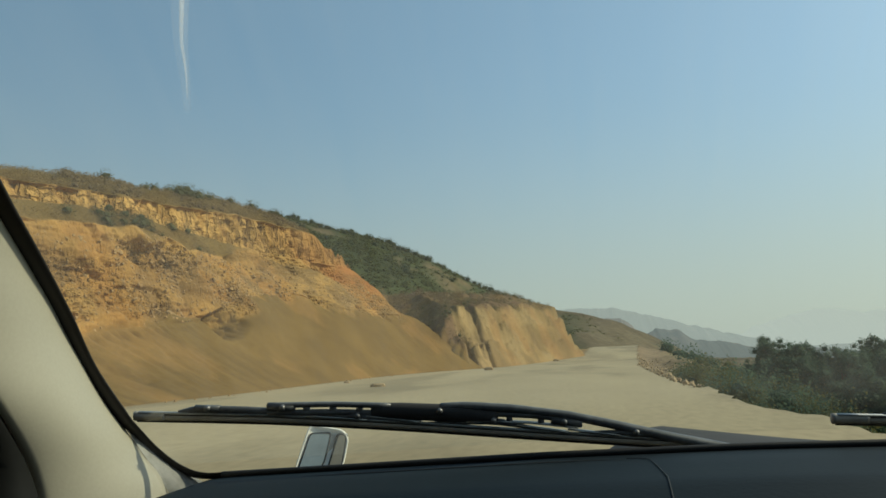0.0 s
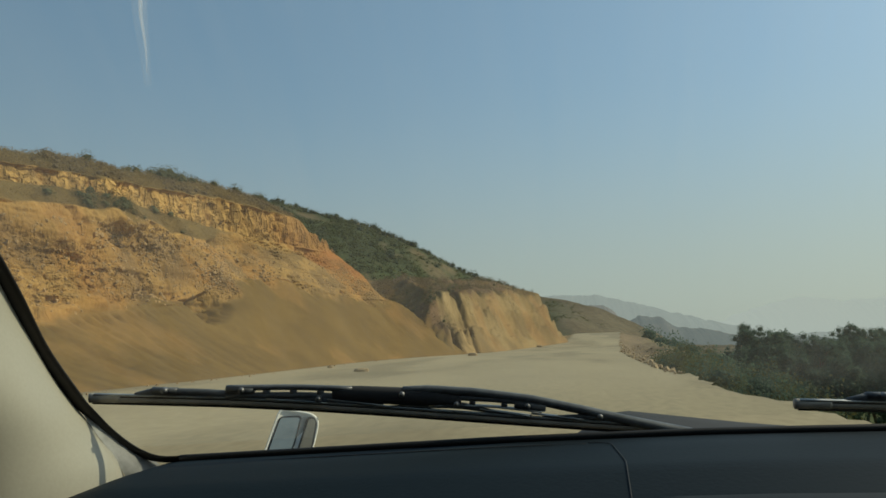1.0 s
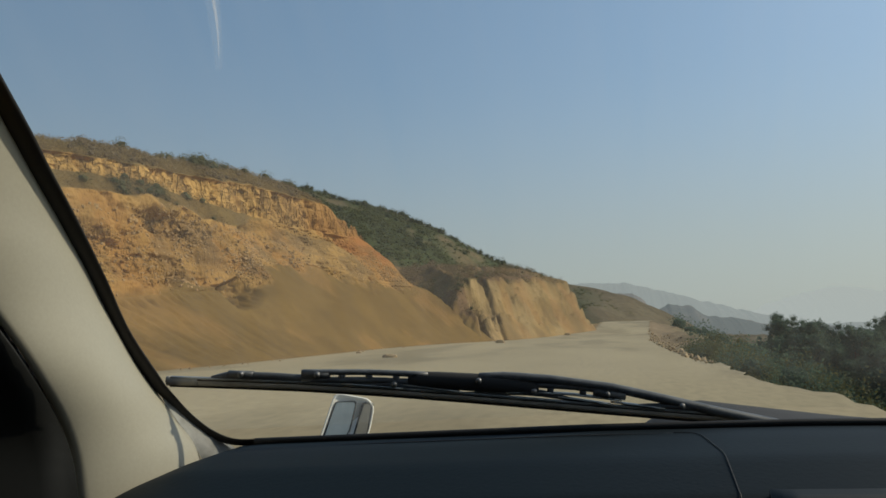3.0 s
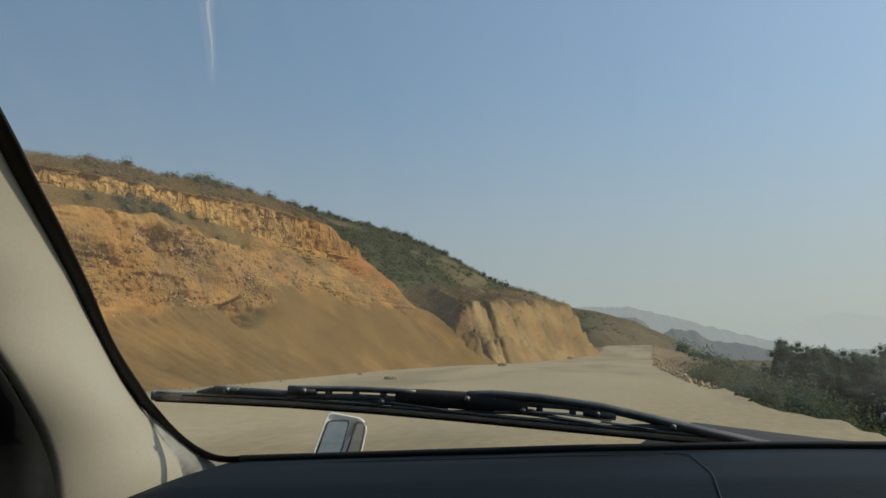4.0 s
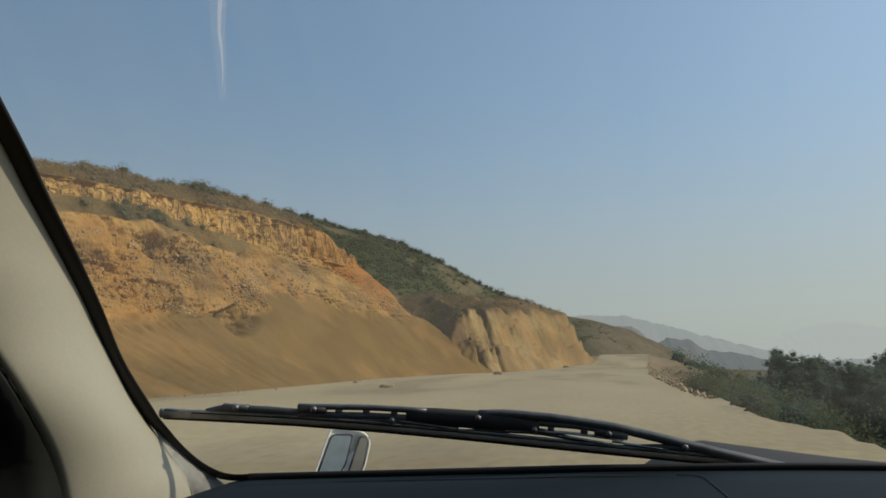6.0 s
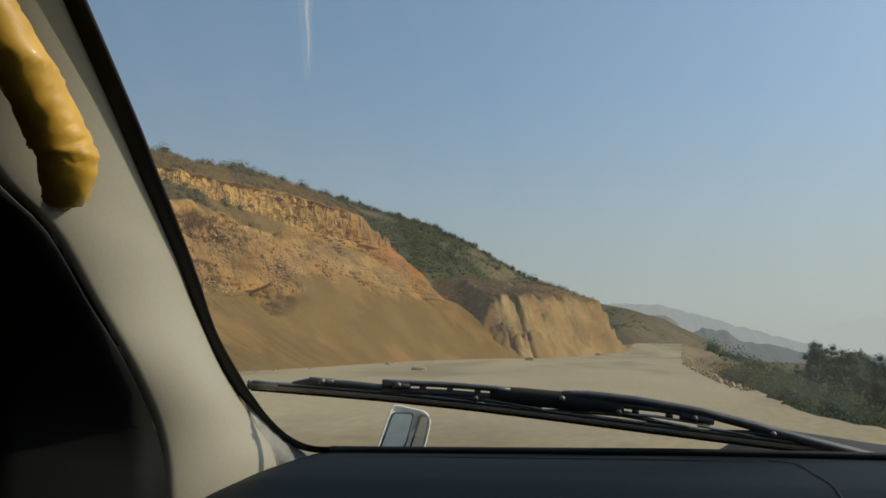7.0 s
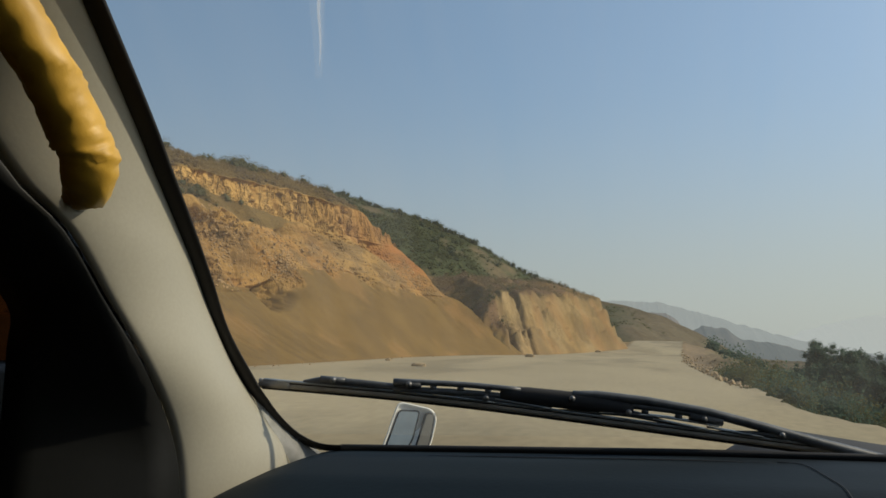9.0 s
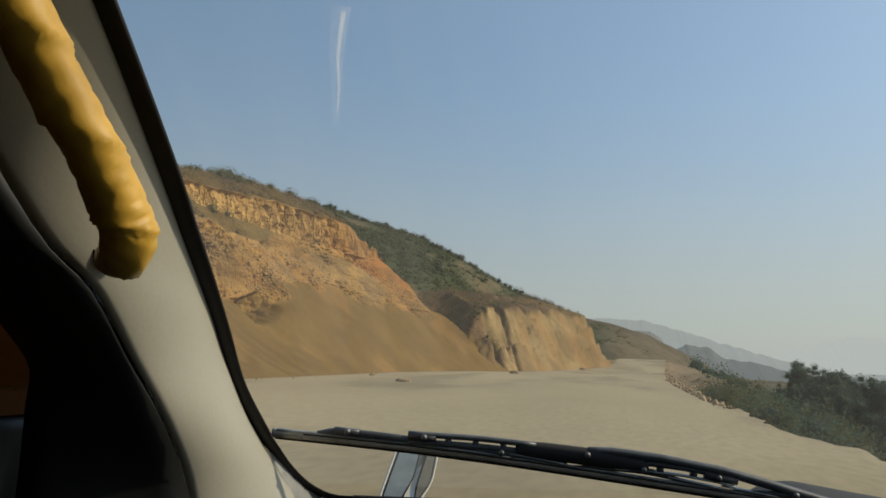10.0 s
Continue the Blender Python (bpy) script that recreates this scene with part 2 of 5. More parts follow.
# the reflection in the windscreen, laid in as pale translucent film
STREAK = glass_film("reflected_streak", (1.0, 1.0, 1.0), 0.17, (1.0, 0.98, 0.95))
STREAK_HALO = glass_film("reflection_halo", (1.0, 1.0, 1.0), 0.028, (1.0, 0.98, 0.95))
TINTED = glass_film("tinted_door_glass", (0.032, 0.019, 0.012), 0.003, (0.5, 0.45, 0.4))


# ---- mesh helpers ----
def hashed(ix, iy, iz, seed):
    h = (ix * 374761393 + iy * 668265263 + iz * 2147483647 + seed * 1274126177) & 0xFFFFFFFF
    h = ((h ^ (h >> 13)) * 1274126177) & 0xFFFFFFFF
    return ((h ^ (h >> 16)) & 0xFFFF) / 65535.0


def value_noise(x, y, z, seed=0):
    x, y, z = np.broadcast_arrays(np.asarray(x, float), np.asarray(y, float), np.asarray(z, float))
    i, j, k = (np.floor(v).astype(np.int64) for v in (x, y, z))
    u, v, w = x - i, y - j, z - k
    u, v, w = (s * s * (3 - 2 * s) for s in (u, v, w))
    total = 0
    for a in (0, 1):
        for b in (0, 1):
            for c in (0, 1):
                wt_ = (u if a else 1 - u) * (v if b else 1 - v) * (w if c else 1 - w)
                total = total + wt_ * hashed(i + a, j + b, k + c, seed)
    return total * 2 - 1


def fbm(x, y, z=0.0, octaves=4, seed=0, gain=0.5):
    total, amp, f = 0, 1.0, 1.0
    for o in range(octaves):
        total = total + amp * value_noise(np.asarray(x) * f, np.asarray(y) * f, np.asarray(z) * f, seed + 17 * o)
        amp, f = amp * gain, f * 2.03
    return total


def smooth(e0, e1, x):
    s = np.clip((x - e0) / (e1 - e0), 0, 1)
    return s * s * (3 - 2 * s)


def finish(ob, shade=True):
    if shade:
        ob.data.polygons.foreach_set("use_smooth", np.ones(len(ob.data.polygons), bool))
    return ob


def grid_mesh(name, pts, material, colours=None, flip=False, rough=None, flute=None):
    """An object from a (rows, columns, 3) array of points."""
    r, c = pts.shape[:2]
    idx = np.arange(r * c).reshape(r, c)
    q = np.stack([idx[:-1, :-1], idx[:-1, 1:], idx[1:, 1:], idx[1:, :-1]], -1).reshape(-1, 4)
    if flip:
        q = q[:, ::-1]
    me = bpy.data.meshes.new(name)
    me.from_pydata(pts.reshape(-1, 3).tolist(), [], q.tolist())
    me.materials.append(material)
    if colours is not None:
        layer = me.color_attributes.new("strata", "FLOAT_COLOR", "POINT")
        rgba = np.ones((r * c, 4), np.float32)
        rgba[:, :3] = colours.reshape(-1, 3)
        if rough is not None:
            rgba[:, 3] = rough.reshape(-1)
        layer.data.foreach_set("color", rgba.ravel())
    if flute is not None:
        me.attributes.new("flute", "FLOAT", "POINT").data.foreach_set("value", np.ascontiguousarray(flute, np.float32).ravel())
    return finish(new(name, me))


def raw_mesh(name, verts, faces, material, shade=False):
    me = bpy.data.meshes.new(name)
    me.from_pydata(np.asarray(verts).tolist(), [], np.asarray(faces).tolist())
    me.materials.append(material)
    return finish(new(name, me), shade)


def blend(a, b, k):
    return np.asarray(a) * (1 - k[..., None]) + np.asarray(b) * k[..., None]


# ---- the land: shared shape functions (ALONG moves the land against the van) ----
ALONG = 8.0


def toe(y):
    return np.interp(y, [-60, 0, 36, 46, 53, 66, 75, 83, 92, 100, 113, 128, 143, 160, 178, 238, 420], [-19, -19.5, -20, -20.5, -20.8, -21.5, -21.6, -21.1, -20.0, -18.4, -15, -12.5, -9.6, -5.2, 0.4, 3, 20])


def verge(y):
    return np.interp(y, [-60, 0, 14, 28, 42, 90, 226, 420], [4.9, 4.6, 4.4, 4.3, 4.5, 6.0, 15.5, 34])


def road_height(y):
    """The road climbs gently, then more steeply to a far brow."""
    return 0.40 * smooth(40, 115, y) + 4.6 * smooth(112, 268, y) ** 1.2


SAND, TAN, BROWN = (0.168, 0.110, 0.043), (0.235, 0.145, 0.055), (0.20, 0.118, 0.048)
CREAM, ORANGE, DRY, SCRUB = (0.51, 0.32, 0.125), (0.37, 0.15, 0.052), (0.165, 0.115, 0.048), (0.085, 0.08, 0.03)
GRAVEL = (0.38, 0.31, 0.19)


# ---- the cut hillside beside the road ----
def cut_levels(y):
    """Heights of the break lines of the cut, one after the other up the slope."""
    apron = np.interp(y, [0, 38, 45, 53, 60, 63.5, 66, 78, 86, 94, 105, 116], [2.2, 2.8, 3.9, 4.9, 5.6, 6.8, 8.0, 9.0, 8.7, 8.3, 8.4, 8.4])
    bench = np.interp(y, [0, 42, 50, 54, 58, 63, 69, 79, 92, 101, 116], [9.5, 10.5, 11.6, 12.2, 12.1, 11.8, 12.2, 12.4, 13.0, 13.0, 13.0])
    foot = np.interp(y, [0, 43, 49, 56, 64, 74, 84, 92, 99, 116], [11.4, 12.3, 13.1, 13.8, 14.2, 14.4, 14.7, 15.0, 15.2, 15.2])
    lip = np.interp(y, [0, 44, 48, 54, 58, 64, 71.5, 77, 84, 94, 116], [12.6, 13.8, 14.4, 15.2, 15.6, 16.5, 17.4, 18.1, 18.6, 18.8, 18.8])
    crest = np.interp(y, [0, 48, 53, 56, 61, 69, 77, 85, 92, 100, 116], [13.2, 15.9, 16.8, 17.6, 18.3, 19.4, 20.8, 21.5, 21.5, 21.8, 22])
    return apron, bench, foot, lip, crest


def nose(x):
    return np.interp(x, [-70, -45, -38, -35.5, -33.8, -32.6, -31, -29, -27, -25.6, -23.7, -21, -18, -15, -10], [88, 92, 94, 94.2, 95.8, 99.2, 101.8, 103.3, 104.0, 104.6, 108.5, 111.5, 113, 114, 115])


def cracks(a, b, seed, thin=7.0):
    """Thin branching lines: one on a line, zero away from it."""
    return np.clip(1 - thin * np.abs(fbm(a, b, 0.4, 3, seed)), 0, 1)


def build_cut():
    s = np.concatenate([np.linspace(0, 0.75, 50, False), np.linspace(0.75, 2.1, 120, False), np.linspace(2.1, 2.95, 26, False),
                        np.linspace(2.95, 4.1, 64, False), np.linspace(4.1, 5, 26, False), np.linspace(5, 6, 18)])
    y = np.concatenate([np.arange(-50, 12, 2.5), np.arange(12, 118, 0.23)])
    Y, S = np.meshgrid(y, s, indexing="ij")
    apron, bench, foot, lip, crest = (v[:, None] for v in cut_levels(y))
    base = road_height(y)[:, None] - 0.12
    zs = np.concatenate([base, apron, bench, foot, lip, crest, crest + 3.0], 1)
    wave = 0.9 * fbm(y / 11, 0.3, octaves=3, seed=3)
    edge = toe(y)
    even = smooth(66, 80, y)                       # the bench dies out towards the nose
    xs = np.stack([edge, edge - 8 + 0.3 * wave, edge - 11.5 + wave * (1 - 0.5 * even), edge - 13.2 + 0.7 * wave * (1 - 0.6 * even), edge - 14.4 + 0.7 * wave, edge - 19 + wave, np.full_like(y, -75)], 1)
    keep = (1 - even)[:, None]
    k = np.clip(S.astype(int), 0, 5)
    u = S - k
    rows = np.arange(len(y))[:, None]
    X = xs[rows, k] * (1 - u) + xs[rows, k + 1] * u
    Z = zs[rows, k] * (1 - u) + zs[rows, k + 1] * u
    Z = Z - 0.3 * np.where(S < 1, np.sin(np.pi * np.clip(S, 0, 1)), 0)
    # the break lines wander: shift the bands up and down the slope
    W = S + 0.10 * fbm(Y / 5, S, 0, 3, 15) + 0.05 * fbm(Y / 1.3, S * 2, 0, 2, 16)
    top = 1.95 + 0.95 * even[:, None]
    rock = smooth(0.92, 1.04, W) * (1 - smooth(top - 0.06, top + 0.1, W))
    cliff = smooth(2.92, 3.02, S + 0.3 * (W - S)) * (1 - smooth(3.97, 4.07, S + 0.3 * (W - S)))
    rim = np.exp(-((W - 1.95) / 0.10) ** 2)        # a broken, paler rim along the bench
    patch = smooth(-0.25, 0.35, fbm(Y / 6, Z / 3.5, 0.1, 3, 19))
    lumps = np.abs(fbm(X / 1.9, Y / 1.9, Z / 1.5, 4, 11))
    clod = np.abs(fbm(X / 0.5, Y / 0.7, Z / 0.5, 3, 13))
    big = fbm(Y / 8, Z / 5, 0.7, 3, 31)
    upright = cracks(Y / 2.6 + 0.25 * fbm(Y / 2, Z / 2, 0, 2, 33), Z / 7.0, 23)
    fine = cracks(Y / 1.0 + 0.2 * fbm(Y / 1.2, Z / 1.1, 0, 2, 35), Z / 3.5, 24, 5.0)
    step = np.abs(fbm(Y / 9, Z / 0.8, 0.2, 3, 29))
    # columns and blocks of uneven depth, split by upright joints
    col = np.floor(Y / 1.15 + 0.7 * fbm(Y / 4, Z / 7, 0, 2, 39))
    blocks = hashed(col.astype(np.int64), np.floor(Z / 2.6 + 3 * hashed(col.astype(np.int64), 7, 3, 2)).astype(np.int64), 1, 5)
    small = np.floor(Y / 0.62 + 0.8 * fbm(Y / 2, Z / 3, 0, 2, 40)).astype(np.int64)
    chips = hashed(small, np.floor(Z / 0.9 + 2 * hashed(small, 5, 1, 4)).astype(np.int64), 2, 6)
    push = rock * (0.35 * lumps * patch + 0.55 * clod * (0.25 + 0.75 * patch) + 0.6 * upright * (0.3 + 0.7 * keep) + 0.9 * big + 0.3 * step + (0.45 * blocks + 0.35 * chips) * (0.2 + 0.8 * patch))
    push = push + cliff * (0.7 * upright + 0.35 * fine + 0.75 * blocks + 0.4 * chips + 0.12 * clod + 0.3 * big) - 0.35 * rim * keep * (0.4 + lumps)
    low = np.clip(S, 0, 1)
    push = push + np.where(S < 1, 0.03 * fbm(Y / 2.5, S * 4, 0, 4, 37) + 0.25 * big * low, 0)
    # rills washed into the lower slope, a row of slits and a washed-out pocket at the head of the apron
    rills = cracks(Y / 1.2 + 0.15 * fbm(Y, S * 5, 0, 2, 36), S * 1.1, 45, 4.0)
    near_rills = smooth(38, 44, Y) * smooth(56, 50, Y) * smooth(0.05, 0.3, S) * smooth(1.05, 0.9, S)
    push = push + 0.32 * rills * near_rills + 0.10 * rills * smooth(0.15, 0.5, S) * (S < 1) * smooth(96, 104, Y)
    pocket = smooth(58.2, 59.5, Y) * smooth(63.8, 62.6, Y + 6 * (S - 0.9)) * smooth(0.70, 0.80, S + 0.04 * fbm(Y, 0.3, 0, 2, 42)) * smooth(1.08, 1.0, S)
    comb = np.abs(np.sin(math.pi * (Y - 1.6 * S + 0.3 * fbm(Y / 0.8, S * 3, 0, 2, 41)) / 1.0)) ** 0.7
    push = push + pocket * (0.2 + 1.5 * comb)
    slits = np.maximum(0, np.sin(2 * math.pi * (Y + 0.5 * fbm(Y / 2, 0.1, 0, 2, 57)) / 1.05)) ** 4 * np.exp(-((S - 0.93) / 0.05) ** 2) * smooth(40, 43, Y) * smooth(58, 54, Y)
    push = push + 0.55 * slits
    push = push * (1 - 0.75 * smooth(-7, -1.5, Y - nose(X)) * (S > 1))     # worn smooth towards the nose
    X = X - push * 0.85
    Z = Z - push * 0.15 + (1 - rock - cliff) * (0.02 + 0.12 * (S > 1)) * fbm(X / 2, Y / 2, 0, 4, 43)
    fall = np.maximum(0, Y - nose(X) - 0.7 * fbm(X / 4, Z / 3, 0, 4, 47) * smooth(-14, -20, X))
    Z = np.maximum(Z - 1.9 * fall * smooth(-0.5, 3.5, fall), -0.6 - 0.02 * fall)
    n = fbm(X / 3, Y / 3, Z / 2, 4, 53)
    m = fbm(Y / 7, Z / 4, 0.6, 4, 55)
    streak = fbm(Y / 0.8 + 0.3 * Z, Z / 9, 0, 3, 59)
    end = smooth(-9, -1, Y - nose(X))
    c = blend(SAND, tone(SAND, 1.12), smooth(-0.4, 0.5, n))
    c = blend(c, tone(SAND, 0.72), 0.5 * smooth(-0.1, 0.6, streak) * smooth(64, 48, Y + 6 * m))
    c = blend(c, (0.285, 0.17, 0.07), 0.55 * smooth(0.1, 0.6, m) * (S < 1.1))
    # darker earth in the pocket and slits: shade painted into the hollows
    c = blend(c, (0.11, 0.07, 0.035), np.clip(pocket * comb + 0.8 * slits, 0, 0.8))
    c = blend(c, (0.325, 0.195, 0.078), rock * 0.85 * (1 - pocket))
    c = blend(c, (0.24, 0.17, 0.092), rock * smooth(64, 74, Y + 5 * n) * 0.6)
    c = blend(c, (0.40, 0.215, 0.075), rock * smooth(0.0, 0.5, m) * 0.7)
    c = blend(c, (0.215, 0.135, 0.065), rock * smooth(0.1, 0.6, n) * 0.7)
    c = blend(c, tone(CREAM, 0.9), rock * smooth(0.05, 0.5, -n) * (0.35 + 0.3 * smooth(0.2, -0.4, m)))
    c = blend(c, tone(CREAM, 0.95), np.clip(rim * (0.45 + n), 0, 0.85) * keep)
    grassy = smooth(2.0, 2.12, W) * (1 - smooth(2.9, 3.0, W)) * (0.12 + 0.88 * keep)
    c = blend(c, DRY, grassy * (0.55 + 0.45 * smooth(-0.3, 0.2, m)))
    c = blend(c, CREAM, cliff)
    c = blend(c, tone(CREAM, 1.18), cliff * smooth(0.0, 0.5, n) * 0.6)
    c = blend(c, (0.40, 0.235, 0.095), cliff * smooth(0.05, 0.5, streak) * 0.65)
    c = blend(c, tone(CREAM, 0.85), smooth(70, 82, Y + 4 * n) * smooth(2.3, 2.7, W) * (1 - smooth(4.0, 4.15, S)) * 0.85)
    c = blend(c, ORANGE, np.clip(end * np.exp(-((S - 2.5 - 0.5 * n) / 0.85) ** 2) * (0.75 + 0.5 * m), 0, 0.92))
    c = blend(c, (0.36, 0.18, 0.075), 0.6 * smooth(80, 96, Y + 5 * m) * smooth(2.6, 3.4, S) * (1 - smooth(4.0, 4.2, S)))
    c = blend(c, tone(DRY, 1.12), smooth(4.0, 4.12, S + 0.06 * n))
    c = blend(c, SCRUB, smooth(4.4, 5.2, S + 0.5 * n) * 0.5)
    c = blend(c, BROWN, smooth(0.5, 2.0, fall))
    c = blend(c, SCRUB, smooth(1.5, 4.0, fall + n) * 0.6)
    c = c * np.array((1.05, 0.98, 0.77))
    pts = np.stack([X, Y - ALONG, Z], -1)
    knob = np.clip(rock * (0.15 + 0.8 * patch) + 0.25 * cliff + 0.45 * end * (S > 0.5) * (S < 2.4) + 0.25 * rim + 0.02, 0, 1)
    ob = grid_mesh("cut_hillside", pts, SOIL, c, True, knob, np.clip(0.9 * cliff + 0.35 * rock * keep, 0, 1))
    tagged(ob, "ochre earth road cut with a fluted cream cliff and a dry grassy crest", "hillside", kind="structure")
    return X, Y, Z, S


CUT = build_cut()


# ---- spur with a second cut, beyond the gully ----
def build_spur():
    x = np.concatenate([np.arange(-95, -34, 1.6), np.arange(-34, 8, 0.28)])
    y = np.concatenate([np.arange(84, 104, 0.8), np.arange(104, 134, 0.28), np.arange(134, 160, 0.5), np.arange(160, 250, 1.1)])
    Y, X = np.meshgrid(y, x, indexing="ij")
    t = toe(Y)
    rise = road_height(Y)
    n = fbm(X / 6, Y / 6, 0, 4, 61)
    natural = rise + 9.5 + 0.27 * np.clip(t - X - 5.5, 0, 12) + 0.04 * (Y - 118) + 0.6 * n + 0.25 * fbm(X / 1.6, Y / 1.6, 0, 3, 63)
    along = Y - 114.0 - 1.6 * (-15 - X)            # distance along the road from the outcrop's spine
    d = np.maximum(t - X, 0)
    rough_ = smooth(0.3, 2.5, d)
    block = smooth(-2.4, -1.4, along) * smooth(7.5, 4.5, along)
    slant = along + 0.5 * fbm(X / 3, Y / 3, 0, 2, 65)
    ribs = cracks(slant / 2.6 + 0.4 * fbm(X / 5, Y / 5, 0, 2, 66), X / 7, 67, 3.5)
    fine = cracks(slant / 1.1, X / 4, 69, 3.0)
    crag = fbm(along / 6.5 + 0.4 * d, d / 1.0, 0, 5, 71, 0.62)
    natural = natural + 0.9 * smooth(-2.4, -1.4, along) * smooth(4.0, 2.0, along) * smooth(9, 6, d)
    face = rise + 1.5 * np.minimum(t - X, 0) + (1.72 - 0.06 * smooth(8, 20, along)) * d + (0.85 * crag + 0.25 * fbm(along / 1.8, d / 0.45, 0, 3, 72)) * rough_
    face = face - (0.9 * ribs + 0.5 * fine) * rough_ * (0.12 + 1.0 * block) + 0.8 * fbm(along / 11, d / 3, 0, 3, 64) * rough_
    # gullies: the wide hollow between the cuts with a deep slot at its foot, and a seam beside the outcrop
    gully = np.maximum(0, -4.5 - along) * 0.62 * smooth(-38, -24, X)
    gully = gully + 3.6 * np.exp(-((along + 2.9) / 1.5) ** 2) * smooth(6.8, 2.5, d)
    gully = gully + 2.0 * np.exp(-((along - 8.2) / 1.2) ** 2) * smooth(-30, -20, X) * smooth(12, 8, d)
    gully = gully + 0.5 * np.exp(-((along - 22 - 0.5 * d) / 1.4) ** 2)
    Z = np.minimum(natural, face) - gully
    far = np.maximum(0, Y - 181 - 1.5 * n - 0.5 * np.maximum(0, -X))
    Z = Z - 1.3 * far - 0.03 * np.maximum(0, Y - 165)
    Z = np.maximum(Z, rise - 0.5 - 0.1 * smooth(0, 3, X - t))
    cutk = smooth(-0.5, 0.7, natural - face) * smooth(-6.0, -3.5, along)
    c = blend(tone(DRY, 1.05), (0.19, 0.115, 0.062), smooth(-0.2, 0.5, n))
    c = blend(c, TAN, 0.7 * smooth(0.35, 0.7, fbm(X / 9, Y / 3, 0, 3, 79)))
    tint = fbm(X / 4, Y / 4, Z / 3, 4, 73)
    band = fbm((along + 1.5 * d) / 9, d / 2.5, 0, 4, 75)
    c2 = blend((0.265, 0.18, 0.082), (0.33, 0.215, 0.092), smooth(-0.3, 0.4, tint))
    c2 = blend(c2, (0.22, 0.145, 0.068), 0.6 * smooth(0.1, 0.5, band))
    c2 = blend(c2, (0.40, 0.28, 0.135), 0.6 * smooth(0.2, 0.6, -band))
    c2 = blend(c2, (0.50, 0.35, 0.175), np.clip(0.95 * smooth(-2.0, -1.0, along) * smooth(3.5, 1.5, along) * smooth(3.5, 6.0, d) + 0.4 * block * smooth(-0.2, 0.4, tint), 0, 1))
    c2 = blend(c2, (0.36, 0.19, 0.075), 0.35 * smooth(0.2, 0.7, fbm(X / 7, Y / 7, 0, 3, 77)))
    # the gully slot's shade, put into the colour along its line
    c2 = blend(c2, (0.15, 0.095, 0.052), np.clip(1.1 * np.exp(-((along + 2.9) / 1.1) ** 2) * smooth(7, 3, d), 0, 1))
    c = (c * (1 - cutk[..., None]) + c2 * cutk[..., None]) * np.array((0.96, 0.95, 0.88))
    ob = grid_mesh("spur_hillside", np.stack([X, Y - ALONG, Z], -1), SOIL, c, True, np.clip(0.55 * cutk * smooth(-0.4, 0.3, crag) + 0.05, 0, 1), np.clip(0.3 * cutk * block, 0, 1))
    tagged(ob, "tan cut spur with a pale fluted outcrop and brown grassy top", "hillside", kind="structure")
    return X, Y, Z, cutk


SPUR = build_spur()


# ---- the scrub-covered hill behind ----
def ridge_line(x):
    return np.interp(x, [-300, -191, -136, -120, -109, -98, -83, -70, -58, -46, -34, -20, -11, 2, 12, 22, 40, 62], [78, 80, 71.5, 67.3, 63.4, 60, 55.5, 49, 43, 35.5, 29.4, 24.4, 21.8, 19.0, 16.0, 11.5, 2, -8])


def hill_height(X, Y):
    n = fbm(X / 40, Y / 40, 0, 4, 81)
    back = np.where(Y < 300, 0.30 * (300 - Y), 0.25 * (Y - 300))
    spurs = 2.4 * fbm(X / 22, Y / 60, 0, 3, 83) * smooth(0, 40, 300 - Y)
    return ridge_line(X) - back + spurs + 0.8 * n * (Y < 295)


def bareness(X, Y):
    """Where the scrub thins out: patches below the skyline and towards the road."""
    return fbm(X / 12, Y / 16, 0, 4, 87) + 0.62 * smooth(42, 8, 300 - Y) - 0.42 + 0.2 * smooth(-24, 6, X)


def build_hill():
    x, y = np.arange(-290, 62, 2.2), np.arange(130, 420, 2.2)
    Y, X = np.meshgrid(y, x, indexing="ij")
    Z = np.maximum(hill_height(X, Y), -1.0) + 0.35 * fbm(X / 4, Y / 4, 0, 3, 85)
    bare = bareness(X, Y) + 0.2 * fbm(X / 4, Y / 4, 0, 3, 88)
    c = blend((0.062, 0.074, 0.024), (0.115, 0.095, 0.043), smooth(0.1, 0.6, bare))
    c = blend(c, (0.16, 0.115, 0.056), 0.7 * smooth(0.45, 0.9, bare) * smooth(0, -30, X))
    c = blend(c, (0.15, 0.115, 0.068), 0.9 * smooth(-14, 6, X + 5 * bare))
    ob = grid_mesh("scrub_hill", np.stack([X, Y - ALONG, Z], -1), HILL, c, flip=True)
    tagged(ob, "tall hill covered in dark green scrub with bare patches", "hill", kind="structure")


build_hill()


# ---- road and ground ----
def build_road():
    y = np.concatenate([np.arange(-60, 60, 0.8), np.arange(60, 345, 2.5)])
    u = np.linspace(0, 1, 60)
    Y, U = np.meshgrid(y, u, indexing="ij")
    X = (toe(Y) - 1.5) * (1 - U) + verge(Y) * U
    edge = smooth(0.93, 1.0, U)
    Z = road_height(Y) + 0.012 * fbm(X / 3, Y / 6, 0, 3, 91) - 0.05 * edge + 0.10 * edge * np.abs(fbm(X / 0.8, Y / 0.8, 0, 3, 93))
    X = X + 0.5 * edge * fbm(Y / 3, 0.2, 0, 3, 95)
    n = fbm(X / 5, Y / 16, 0, 4, 97)
    c = blend(GRAVEL, tone(GRAVEL, 0.78), smooth(0.0, 0.6, n))
    c = blend(c, tone(SAND, 1.12), smooth(0.1, 0.0, U) * 0.8)
    ob = grid_mesh("road", np.stack([X, Y - ALONG, Z], -1), ROAD, c, flip=True)
    tagged(ob, "wide unpaved road of pale compacted gravel and dust", "road", kind="structure")


